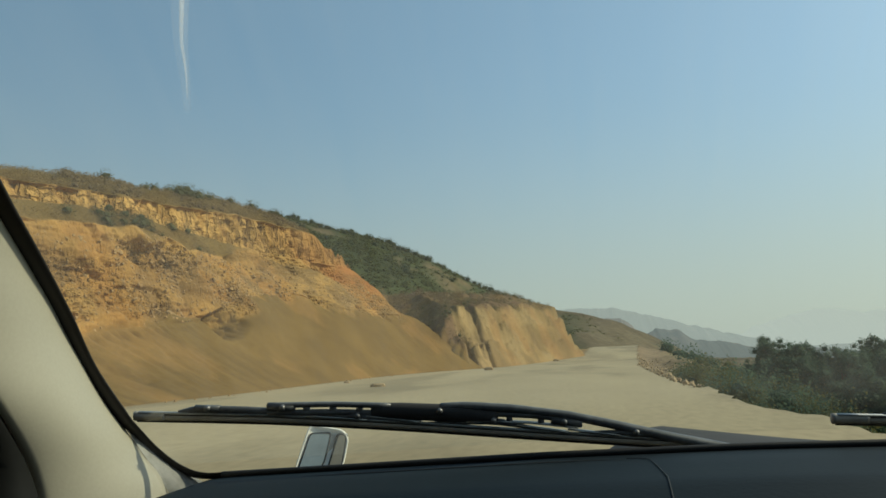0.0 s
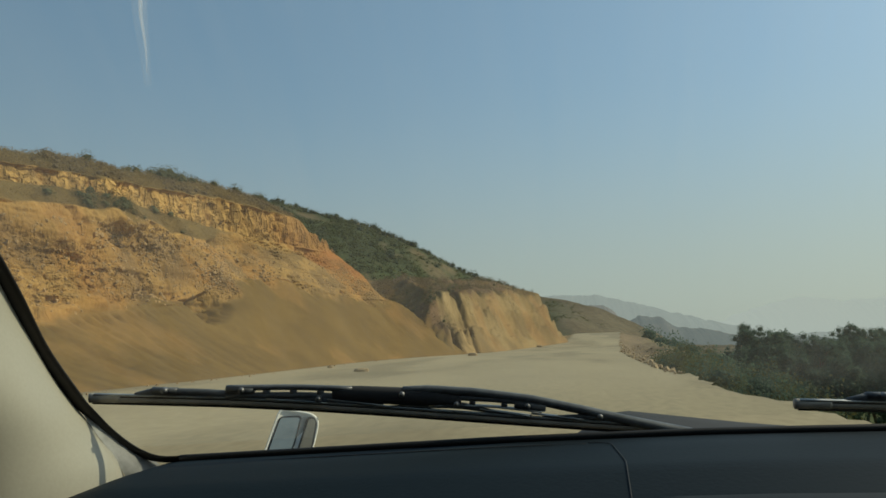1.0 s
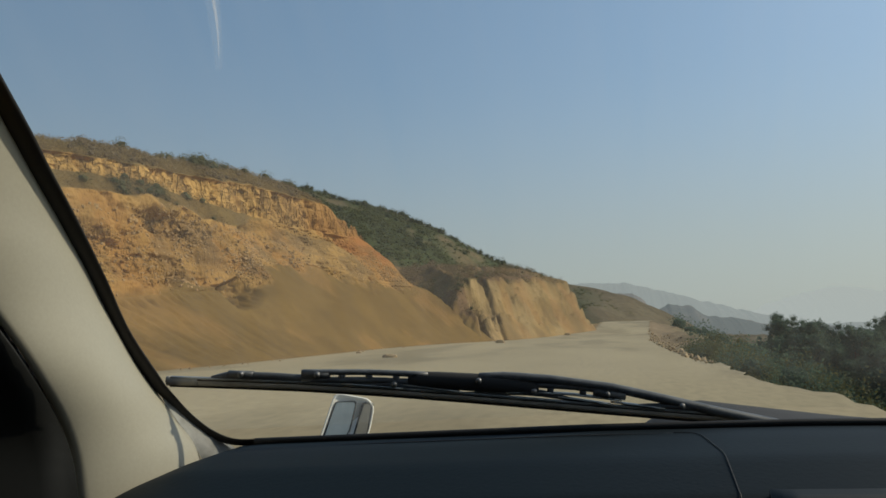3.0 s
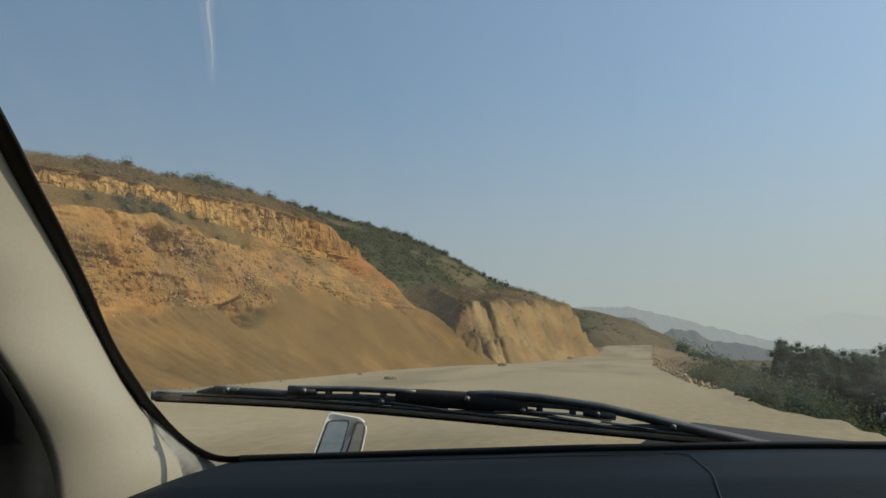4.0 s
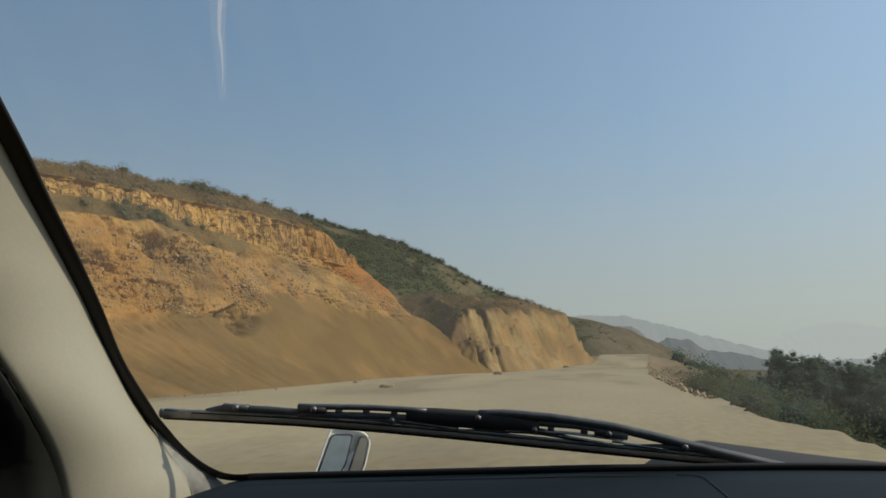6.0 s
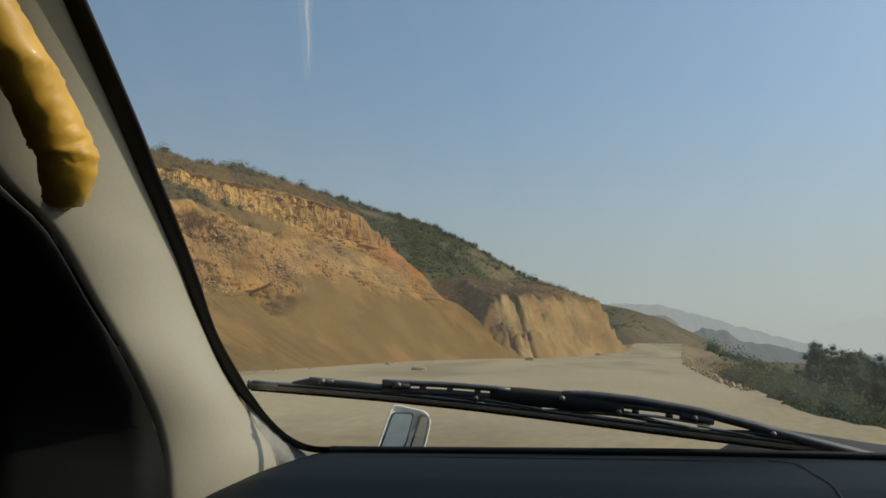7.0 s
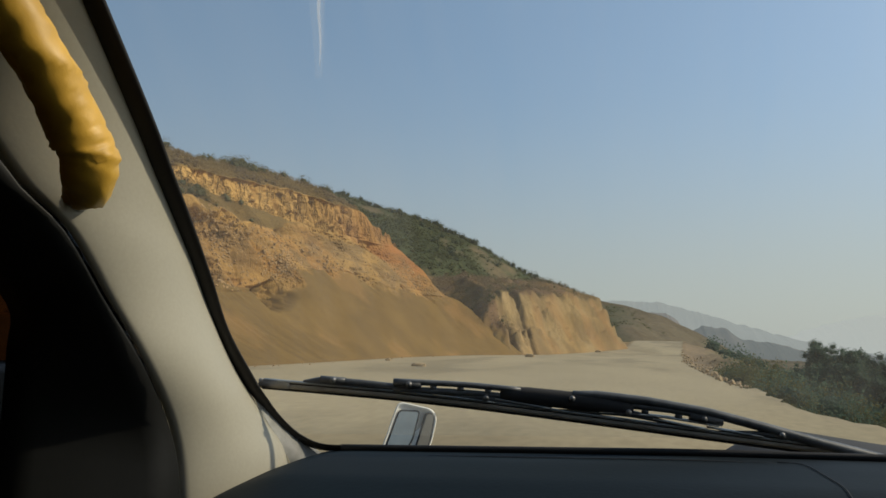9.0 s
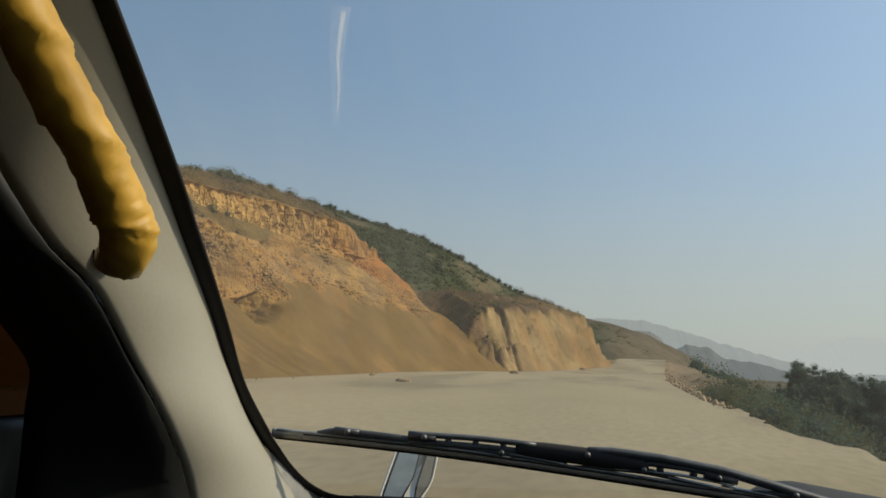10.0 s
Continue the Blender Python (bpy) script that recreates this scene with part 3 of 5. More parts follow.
def ground_height(X, Y):
    d = X - verge(Y)
    wide = 1.5 + 7.5 * smooth(72, 105, Y)
    bank = -7.0 * smooth(wide, wide + 12, d) - 0.9 * smooth(0.0, 2.0, d) - 0.35
    bank = bank + (1.1 * fbm(X / 9, Y / 9, 0, 4, 101) + 0.5 * np.abs(fbm(X / 2, Y / 2, 0, 3, 103))) * smooth(0.5, 6, d)
    far = smooth(330, 460, Y)
    z = np.where(d > -0.6, bank + road_height(Y) * (1 - smooth(0, 20, d)), road_height(Y) - 0.5)
    z = z * (1 - far) - 6.5 * far
    return np.where((X < toe(Y) - 4) & (Y < 330), -2.0, z)


def build_ground():
    x = np.concatenate([-np.geomspace(4600, 40, 26), np.arange(-38, 0, 3), np.arange(0, 60, 0.8), np.geomspace(60, 4600, 34)])
    y = np.concatenate([-np.geomspace(4600, 60, 20), np.arange(-58, 160, 1.6), np.geomspace(160, 4600, 46)])
    Y, X = np.meshgrid(y, x, indexing="ij")
    Z = ground_height(X, Y)
    n = fbm(X / 10, Y / 10, 0, 4, 105)
    c = blend((0.23, 0.17, 0.095), (0.13, 0.12, 0.05), smooth(-0.2, 0.4, n))
    c = blend(c, (0.13, 0.15, 0.07), smooth(9, 18, X - verge(Y)))
    c = blend(c, (0.26, 0.185, 0.105), smooth(12, 3, X - verge(Y)))
    ob = grid_mesh("ground", np.stack([X, Y - ALONG, Z], -1), GROUND, c, flip=True)
    tagged(ob, "dry valley ground with patchy grass below the road", "ground", kind="structure")


build_road()
build_ground()


# ---- distant hills ----
def build_ridge(name, y, xs, hs, material, label, depth, rough, seed, base=-8.0):
    x = np.linspace(xs[0], xs[-1], 420)
    v = np.linspace(0, 1, 22)
    V, X = np.meshgrid(v, x, indexing="ij")
    top = np.interp(X, xs, hs) + rough * fbm(X / (rough * 12), 0.5, 0, 5, seed) + 0.35 * rough * fbm(X / (rough * 1.6), 0.9, 0, 3, seed + 7)
    Z = base + (top - base) * np.sin(V * math.pi / 2) ** 0.9 + rough * 0.5 * fbm(X / (rough * 24), V * 2, 0, 5, seed + 3) * np.sin(V * math.pi)
    Y = y - depth * (1 - V)
    back = np.stack([X[-1:], Y[-1:] + depth, np.full_like(X[-1:], base)], -1)
    pts = np.concatenate([np.stack([X, Y, Z], -1), back], 0)
    ob = grid_mesh(name, pts, material, flip=True)
    return tagged(ob, label, "hill", kind="structure")


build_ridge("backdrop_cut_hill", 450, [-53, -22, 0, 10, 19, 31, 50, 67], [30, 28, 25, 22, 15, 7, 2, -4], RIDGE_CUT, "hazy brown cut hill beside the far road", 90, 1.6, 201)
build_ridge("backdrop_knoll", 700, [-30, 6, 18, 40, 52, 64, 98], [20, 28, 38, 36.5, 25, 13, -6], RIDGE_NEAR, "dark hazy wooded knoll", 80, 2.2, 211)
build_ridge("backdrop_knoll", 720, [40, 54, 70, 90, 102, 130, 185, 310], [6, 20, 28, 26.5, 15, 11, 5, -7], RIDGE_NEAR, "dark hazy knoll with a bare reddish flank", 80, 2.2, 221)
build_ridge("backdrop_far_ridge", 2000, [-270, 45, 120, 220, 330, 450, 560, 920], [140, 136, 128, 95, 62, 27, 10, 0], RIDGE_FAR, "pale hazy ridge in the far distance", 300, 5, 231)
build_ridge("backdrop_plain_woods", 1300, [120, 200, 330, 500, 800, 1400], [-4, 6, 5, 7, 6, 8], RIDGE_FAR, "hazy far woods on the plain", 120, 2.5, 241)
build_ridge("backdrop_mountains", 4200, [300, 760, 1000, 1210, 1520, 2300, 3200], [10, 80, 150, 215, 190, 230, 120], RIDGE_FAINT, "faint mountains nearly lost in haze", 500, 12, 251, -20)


# ---- scrub, stones and grass as scattered stuff ----
def clump_template(rng, n, flat=0.8):
    """Small leaf blades filling an uneven ball of radius one."""
    d = rng.normal(size=(n, 3))
    d /= np.linalg.norm(d, axis=1)[:, None]
    lob = 1 + 0.35 * fbm(d[:, 0] * 1.6 + rng.uniform(0, 50), d[:, 1] * 1.6, d[:, 2] * 1.6, 2, 7)
    p = d * (rng.uniform(0.45, 1.0, n) ** 0.6 * lob)[:, None]
    p[:, 2] = p[:, 2] * flat + 0.45
    p[:, 2] = np.maximum(p[:, 2], 0.02)
    return p


def leafy(name, places, sizes, blades, blade, material, label, category, rng, flat=0.8, upright=0.0, core=0.0, fine_heart=1):
    """One object of many leaf clumps, each with a dense heart where asked."""
    verts, faces = [], []
    ico = bmesh.new()
    bmesh.ops.create_icosphere(ico, subdivisions=fine_heart, radius=1)
    ball = np.array([v.co[:] for v in ico.verts])
    tri = np.array([[v.index for v in f.verts] for f in ico.faces])
    ico.free()
    hearts, heart_faces = [], []
    temps = [clump_template(rng, blades, flat) for _ in range(6)]
    for i, (p, s) in enumerate(zip(places, sizes)):
        t = temps[i % 6]
        a = rng.uniform(0, 6.28)
        rot = np.array([[math.cos(a), -math.sin(a), 0], [math.sin(a), math.cos(a), 0], [0, 0, 1]])
        c = (t * s) @ rot.T + p
        u = rng.normal(size=(blades, 3))
        u[:, 2] += upright * np.sign(u[:, 2] + 1e-9) * 2
        u /= np.linalg.norm(u, axis=1)[:, None]
        w = np.cross(u, rng.normal(size=(blades, 3)))
        w /= np.linalg.norm(w, axis=1)[:, None]
        size = blade * s * rng.uniform(0.6, 1.4, (blades, 1))
        base = len(verts) * 4 * blades
        quad = np.stack([c - u * size, c + w * size * 0.55, c + u * size, c - w * size * 0.55], 1)
        verts.append(quad.reshape(-1, 3))
        faces.append(np.arange(4 * blades).reshape(-1, 4) + base)
        if core:
            b = ball * (1 + rng.uniform(-0.3, 0.3, (len(ball), 1))) * s * core * np.array([1, 1, flat]) + p
            b[:, 2] += 0.45 * s
            heart_faces.append(tri + len(hearts) * len(ball))
            hearts.append(b)
    every, quads = np.concatenate(verts), np.concatenate(faces).tolist()
    if core:
        quads += (np.concatenate(heart_faces) + len(every)).tolist()
        every = np.concatenate([every] + hearts)
    me = bpy.data.meshes.new(name)
    me.from_pydata(every.tolist(), [], quads)
    me.materials.append(material)
    ob = new(name, me)
    return tagged(ob, label, category, kind="stuff")


def pick(rng, X, Y, Z, weight, n):
    w = np.clip(weight, 0, None).ravel()
    i = rng.choice(len(w), n, p=w / w.sum())
    return np.stack([X.ravel()[i], Y.ravel()[i] - ALONG, Z.ravel()[i]], -1)


def stones(name, places, sizes, rng, label, category="stones", material=None):
    ico = bmesh.new()
    bmesh.ops.create_icosphere(ico, subdivisions=1, radius=1)
    base = np.array([v.co[:] for v in ico.verts])
    tri = np.array([[v.index for v in f.verts] for f in ico.faces])
    ico.free()
    verts, faces = [], []
    for i, (p, s) in enumerate(zip(places, sizes)):
        q = base * (1 + rng.uniform(-0.32, 0.32, (len(base), 1))) * (s * rng.uniform(0.6, 1.3, 3))
        verts.append(q @ np.linalg.qr(rng.normal(size=(3, 3)))[0] + p)
        faces.append(tri + i * len(base))
    ob = raw_mesh(name, np.concatenate(verts), np.concatenate(faces), material or STONE)
    return tagged(ob, label, category, kind="stuff")


def scatter_cut():
    rng = np.random.default_rng(5)
    X, Y, Z, S = CUT
    near = (Y > 16) & (Y < nose(X) - 0.5)
    rock = near * smooth(0.95, 1.1, S) * (1 - smooth(1.85, 2.05, S)) * (0.12 + np.clip(fbm(X / 4, Y / 4, Z / 4, 3, 301), 0, 1))
    p = pick(rng, X, Y, Z, rock, 8000)
    p[:, 0] -= 0.05
    stones("rock_rubble", p, 0.04 + 0.13 * rng.uniform(0, 1, len(p)) ** 2.2, rng, "broken ochre rock studding the cut face", "rock", ROCK)
    foot = near * (S < 0.05) * (S > 0.01)
    p = pick(rng, X, Y, Z, foot, 140)
    p[:, 0] += rng.uniform(0, 1.5, len(p))
    p[:, 2] = road_height(p[:, 1] + ALONG) + 0.02
    stones("toe_stones", p, 0.02 + 0.08 * rng.uniform(0, 1, len(p)) ** 3, rng, "small tan stones fallen to the slope's foot", "stones", ROCK)
    bench = (near & (Y < 80)) * smooth(1.98, 2.12, S) * (1 - smooth(2.8, 2.98, S))
    patch = np.clip(0.1 + fbm(X / 5, Y / 5, 0, 3, 303), 0, 1)
    p = pick(rng, X, Y, Z, bench * (0.1 + patch), 1500)
    leafy("bench_grass", p, rng.uniform(0.12, 0.36, len(p)), 50, 0.09, BUSH_DRY, "dry brown grass along the bench of the cut", "grass", rng, 0.9, 0.8)
    p = pick(rng, X, Y, Z, bench * patch ** 2, 46)
    leafy("bench_bushes", p, rng.uniform(0.3, 0.8, len(p)), 170, 0.07, BUSH, "dusty green bushes along the bench of the cut", "bushes", rng, core=0.5)
    crest = near * smooth(4.02, 4.1, S) * (1 - smooth(5.1, 5.5, S))
    p = pick(rng, X, Y, Z, crest, 5200)
    leafy("crest_grass", p, rng.uniform(0.15, 0.42, len(p)), 40, 0.11, BUSH_DRY, "tall dry grass on the crest of the cut", "grass", rng, 0.9, 0.8)
    p = pick(rng, X, Y, Z, crest * np.clip(fbm(X / 6, Y / 6, 0, 3, 305), 0, 1), 420)
    leafy("crest_scrub", p, rng.uniform(0.2, 0.6, len(p)), 70, 0.09, BUSH_BROWN, "low brown scrub on the crest of the cut", "scrub", rng, core=0.4)
    groups = np.exp(-((Y - 74.5) / 3.2) ** 2) + 0.12 * np.exp(-((Y - 60.5) / 1.0) ** 2) + 0.25 * np.exp(-((Y - 90) / 4) ** 2)
    p = pick(rng, X, Y, Z, crest * smooth(4.55, 4.85, S) * groups, 46)
    leafy("crest_bushes", p, rng.uniform(0.45, 1.05, len(p)), 230, 0.07, BUSH, "olive green bushes on the crest of the cut", "bushes", rng, core=0.5)


def scatter_hills():
    rng = np.random.default_rng(6)
    X, Y, Z, cutk = SPUR
    w = (1 - cutk) * (Z > 3) * (Y > 98)
    p = pick(rng, X, Y, Z, w, 2200)
    leafy("spur_grass", p, rng.uniform(0.4, 1.0, len(p)), 50, 0.11, BUSH_BROWN, "dry brown scrub on top of the spur", "grass", rng, 0.8, 0.6)
    p = pick(rng, X, Y, Z, w * np.clip(fbm(X / 8, Y / 8, 0, 3, 311) + 0.1, 0, 1), 130)
    leafy("spur_bushes", p, rng.uniform(0.5, 1.2, len(p)), 120, 0.08, BUSH, "dusty olive bushes on top of the spur", "bushes", rng, core=0.3)
    n = 21000
    x, y = rng.uniform(-215, 30, n), rng.uniform(168, 303, n)
    keep = (bareness(x, y) < 0.35 + 0.22 * rng.normal(size=n)) & (hill_height(x, y) > 7) & (x < 6 + 6 * rng.normal(size=n))
    x, y = x[keep], y[keep]
    p = np.stack([x, y - ALONG, hill_height(x, y) - 0.3], -1)
    leafy("hill_scrub", p, (0.35 + 1.5 * rng.uniform(0, 1, len(p)) ** 2.2) * (1 - 0.5 * smooth(-20, -8, x)), 30, 0.16, SCRUB_LEAF, "dense soft green scrub clothing the hill", "scrub", rng, 0.7, core=0.36)
    # rounded trees standing apart along the skyline and down the upper slope
    n = 330
    x = rng.uniform(-200, -12, n)
    y = np.where(rng.uniform(0, 1, n) < 0.6, rng.normal(299, 2.5, n), rng.uniform(240, 298, n))
    p = np.stack([x, y - ALONG, hill_height(x, y) - 0.2], -1)
    leafy("ridge_trees", p, 0.6 + 1.6 * rng.uniform(0, 1, n) ** 1.6, 110, 0.12, TREE_LEAF, "small round dark trees along the skyline of the hill", "trees", rng, 1.0, core=0.6)


scatter_cut()
scatter_hills()


# ---- valley trees and the verge ----
def link_part(ob, parent, label=""):
    """Hang a mesh whose vertices are in the parent's own space under it."""
    ob.parent = parent
    if label:
        ob["label"] = label
    return ob


def tube(path, radii, sides=7):
    """Vertices and faces of a tapered, closed tube along a path."""
    path = [Vector(p) for p in path]
    verts, faces = [], []
    for i, p in enumerate(path):
        d = (path[min(i + 1, len(path) - 1)] - path[max(i - 1, 0)]).normalized()
        q = d.to_track_quat("Z", "Y")
        for k in range(sides):
            a = 2 * math.pi * k / sides
            verts.append(p + q @ Vector((math.cos(a), math.sin(a), 0)) * radii[i])
    for i in range(len(path) - 1):
        for k in range(sides):
            a, b = i * sides + k, i * sides + (k + 1) % sides
            faces.append((a, b, b + sides, a + sides))
    faces.append(tuple(range(sides))[::-1])
    faces.append(tuple(range(len(verts) - sides, len(verts))))
    return [v[:] for v in verts], faces


def make_tree(seed, height, spread, material, label):
    rng = np.random.default_rng(seed)
    tree = new("tree")
    verts, faces = [], []

    def add(path, radii):
        v, f = tube(path, radii)
        o = len(verts)
        verts.extend(v)
        faces.extend(tuple(i + o for i in q) for q in f)

    top = height * 0.8
    trunk = [(0.25 * math.sin(k), 0.2 * math.cos(k * 1.7), top * k / 5) for k in range(6)]
    add(trunk, [0.22 * (1 - 0.8 * k / 5) * height / 9 for k in range(6)])
    tips = [np.array(trunk[-1])]
    for k in range(9):
        z0 = height * rng.uniform(0.2, 0.7)
        a = k * 2.4 + rng.uniform(-0.4, 0.4)
        r = spread * rng.uniform(0.6, 1.0)
        end = np.array([r * math.cos(a), r * math.sin(a), z0 + height * rng.uniform(0.08, 0.25)])
        mid = end * 0.5 + np.array([0, 0, z0 * 0.45])
        add([(0, 0, z0), tuple(mid), tuple(end)], [0.09, 0.06, 0.02])
        tips += [end, mid]
    link_part(_poly("trunk", verts, faces, BARK), tree)
    # the crown: leaf sprays gathered round the limb ends, with gaps between
    c, s = [], []
    for tip in tips:
        for _ in range(7):
            c.append(tip + rng.normal(size=3) * np.array([0.22, 0.22, 0.16]) * spread * 1.1)
            s.append(spread * rng.uniform(0.18, 0.38))
    for _ in range(80):
        a, z = rng.uniform(0, 6.28), rng.uniform(0.12, 0.98)
        r = spread * (0.95 * math.sin(math.pi * min(1, z * 0.85 + 0.1)) ** 0.7) * rng.uniform(0.5, 1.0)
        c.append(np.array([r * math.cos(a), r * math.sin(a), z * height]))
        s.append(spread * rng.uniform(0.18, 0.36))
    crown = leafy("crown", c, s, 120, 0.125, material, "", "", rng, 1.0, core=0.55)
    del crown["kind"]
    link_part(crown, tree)
    return tagged(tree, label, "tree", "valley trees")


def _poly(name, verts, faces, material):
    me = bpy.data.meshes.new(name)
    me.from_pydata(verts, [], faces)
    me.materials.append(material)
    return finish(new(name, me))


def plant_valley():
    rng = np.random.default_rng(9)
    kinds = [make_tree(21, 9.4, 2.2, LEAF, "tall dark green valley tree with a dense crown"),
             make_tree(22, 8.6, 2.5, LEAF, "broad dark green valley tree with a rounded crown"),
             make_tree(23, 9.6, 1.6, LEAF, "slim dark green poplar-like valley tree")]
    used = set()

    def put(k, x, y, scale, turn):
        z = float(ground_height(np.array(x), np.array(y)))
        m = pose(x, y - ALONG, z - 0.1, 0, 0, turn)
        if k in used:
            t = copy_thing(kinds[k], m)
        else:
            used.add(k)
            t = kinds[k]
            t.matrix_basis = m
        t.scale = (scale,) * 3

    spots = [(21.0, 95, 2, 0.80), (22.0, 102, 0, 0.86), (23.8, 95, 1, 1.05), (25.8, 97, 0, 0.95), (28.0, 99, 2, 0.92), (29.4, 97, 0, 0.94), (31.0, 99, 0, 0.92), (31.5, 93, 1, 0.98), (34.5, 100, 2, 0.88),
             (28.5, 88, 1, 0.85), (31, 84, 0, 0.88), (33, 108, 1, 0.95), (36, 110, 2, 0.97), (38, 112, 0, 0.98), (30.5, 112, 0, 0.95), (41, 118, 1, 0.95),
             (50, 135, 1, 1.0), (44, 130, 0, 0.95), (47, 126, 2, 1.0)]
    for x, y, k, s in spots:
        put(k, x + rng.uniform(-0.6, 0.6), y + rng.uniform(-1, 1), 1.0 * s * rng.uniform(0.92, 1.08), rng.uniform(0, 360))
    # low shrubs on the bank and the valley floor
    n = 620
    y = 34 + 156 * rng.uniform(0, 1, n) ** 1.1
    x = verge(y) + 3.6 + 7 * smooth(72, 105, y) + np.abs(rng.normal(0, 6, n))
    z = ground_height(x, y)
    keep = fbm(x / 7, y / 7, 0, 3, 401) > -0.25
    p = np.stack([x, y - ALONG, z - 0.1], -1)[keep]
    ye = rng.uniform(46, 96, 170)
    xe = verge(ye) + 2.2 + 6 * smooth(72, 105, ye) + rng.uniform(0, 6, 170)
    p = np.concatenate([p, np.stack([xe, ye - ALONG, ground_height(xe, ye) + 0.1], -1)])
    near = p[:, 1] < 62
    pale = rng.uniform(0, 1, len(p)) < 0.5
    for where, blades, blade, heart in ((near, 620, 0.036, 2), (~near, 200, 0.07, 1)):
        a, b = p[where & pale], p[where & ~pale]
        leafy("bank_shrubs", a, rng.uniform(0.5, 1.35, len(a)), blades, blade, LEAF_PALE, "yellow-green shrubs on the bank below the road", "shrubs", rng, core=0.36, fine_heart=heart)
        leafy("bank_bushes", b, rng.uniform(0.5, 1.5, len(b)), blades, blade, LEAF, "dusty green bushes on the bank below the road", "bushes", rng, core=0.36, fine_heart=heart)
    n = 85
    y = rng.uniform(37, 76, n)
    x = verge(y) + 2.0 + 5.5 * rng.uniform(0, 1, n)
    p = np.stack([x, y - ALONG, ground_height(x, y) - 0.15], -1)
    for k, (name, leaf_, label) in enumerate((("bank_shrubs", LEAF_PALE, "tall yellow-green shrubs beside the road's edge"), ("bank_bushes", LEAF, "tall dusty green bushes beside the road's edge"))):
        q = p[k::2] if k == 0 else p[k::2][::2]
        leafy(name, q, rng.uniform(0.85, 1.55, len(q)), 620, 0.05, leaf_, label, "shrubs", rng, 1.0, core=0.34, fine_heart=2)
    n = 500
    y = rng.uniform(150, 320, n)
    x = verge(y) + 8 + rng.uniform(0, 150, n)
    p = np.stack([x, y - ALONG, ground_height(x, y) - 0.2], -1)
    leafy("far_woods", p, rng.uniform(1.5, 3.6, n), 90, 0.1, LEAF, "far dark woods on the valley floor", "trees", rng, 1.1, core=0.5)
    # rubble pushed over the road's edge
    n = 2400
    y = rng.uniform(38, 170, n)
    x = verge(y) + np.abs(rng.normal(0, 1.7 + 4 * smooth(65, 100, y), n)) - 0.25
    z = np.where(x < verge(y) + 0.4, road_height(y) + 0.02, ground_height(x, y) + 0.05)
    stones("verge_rubble", np.stack([x, y - ALONG, z], -1), 0.025 + 0.19 * rng.uniform(0, 1, n) ** 6, rng, "tan rubble and clods along the road's edge", "rubble")


plant_valley()


def road_rock(x, y, w, h, label):
    """A flat slab of rock on the shoulder with a few chips beside it."""
    rng = np.random.default_rng(int(abs(x * 100)))
    bm = bmesh.new()
    bmesh.ops.create_icosphere(bm, subdivisions=2, radius=1)
    for v in bm.verts:
        k = 1 + 0.22 * noise.noise(v.co * 1.7 + Vector((x, y, 0)))
        v.co = Vector((max(-0.8, min(0.8, v.co.x * k)) * w, max(-0.75, min(0.75, v.co.y * k)) * w * 0.6, max(0.0, min(0.72, v.co.z * k)) * h * 1.4))
    me = bpy.data.meshes.new("rock")
    bm.to_mesh(me)
    bm.free()
    me.materials.append(STONE)
    ob = new("rock", me)
    ob.matrix_basis = pose(x, y - ALONG, float(road_height(np.array(y))) - 0.02, 0, 0, rng.uniform(-20, 20))
    return tagged(ob, label, "rock", "rocks on the shoulder")


for rx_, ry_, rw_, rh_ in ((-13.3, 53.0, 0.62, 0.24), (-11.6, 95.3, 0.75, 0.4), (-10.0, 147.5, 0.8, 0.5), (-5.6, 154.0, 0.8, 0.4), (-19.2, 64.0, 0.3, 0.2)):
    road_rock(rx_, ry_, rw_, rh_, "flat brown slab of rock lying on the gravel shoulder")


# ---- the van ----
van = new("van")
VAN_AT = Vector((0.34, -0.9, 0.0))
van.matrix_basis = Matrix.Translation(VAN_AT)
tagged(van, "white van with a dusty cab standing on the gravel road", "van")


def part(name, bm, material, parent, label=""):
    """Links a bmesh in world coordinates as one mesh under the van or under one of its parts."""
    me = bpy.data.meshes.new(name)
    bm.to_mesh(me)
    bm.free()
    me.materials.append(material)
    ob = finish(new(name, me))
    return hang(ob, parent, label)


def hang(ob, parent, label=""):
    ob.parent = parent
    if parent is van:
        ob.matrix_parent_inverse = Matrix.Translation(-VAN_AT)
    if label:
        ob["label"] = label
    return ob


def surf(name, pts, material, parent, label="", thick=0.0, flip=False):
    """A sheet from a grid of points, with a real thickness where asked."""
    pts = np.asarray(pts, float)
    ob = grid_mesh(name, pts, material, flip=flip)
    if thick:
        m = ob.modifiers.new("thickness", "SOLIDIFY")
        m.thickness, m.offset = thick, -1.0
    return hang(ob, parent, label)


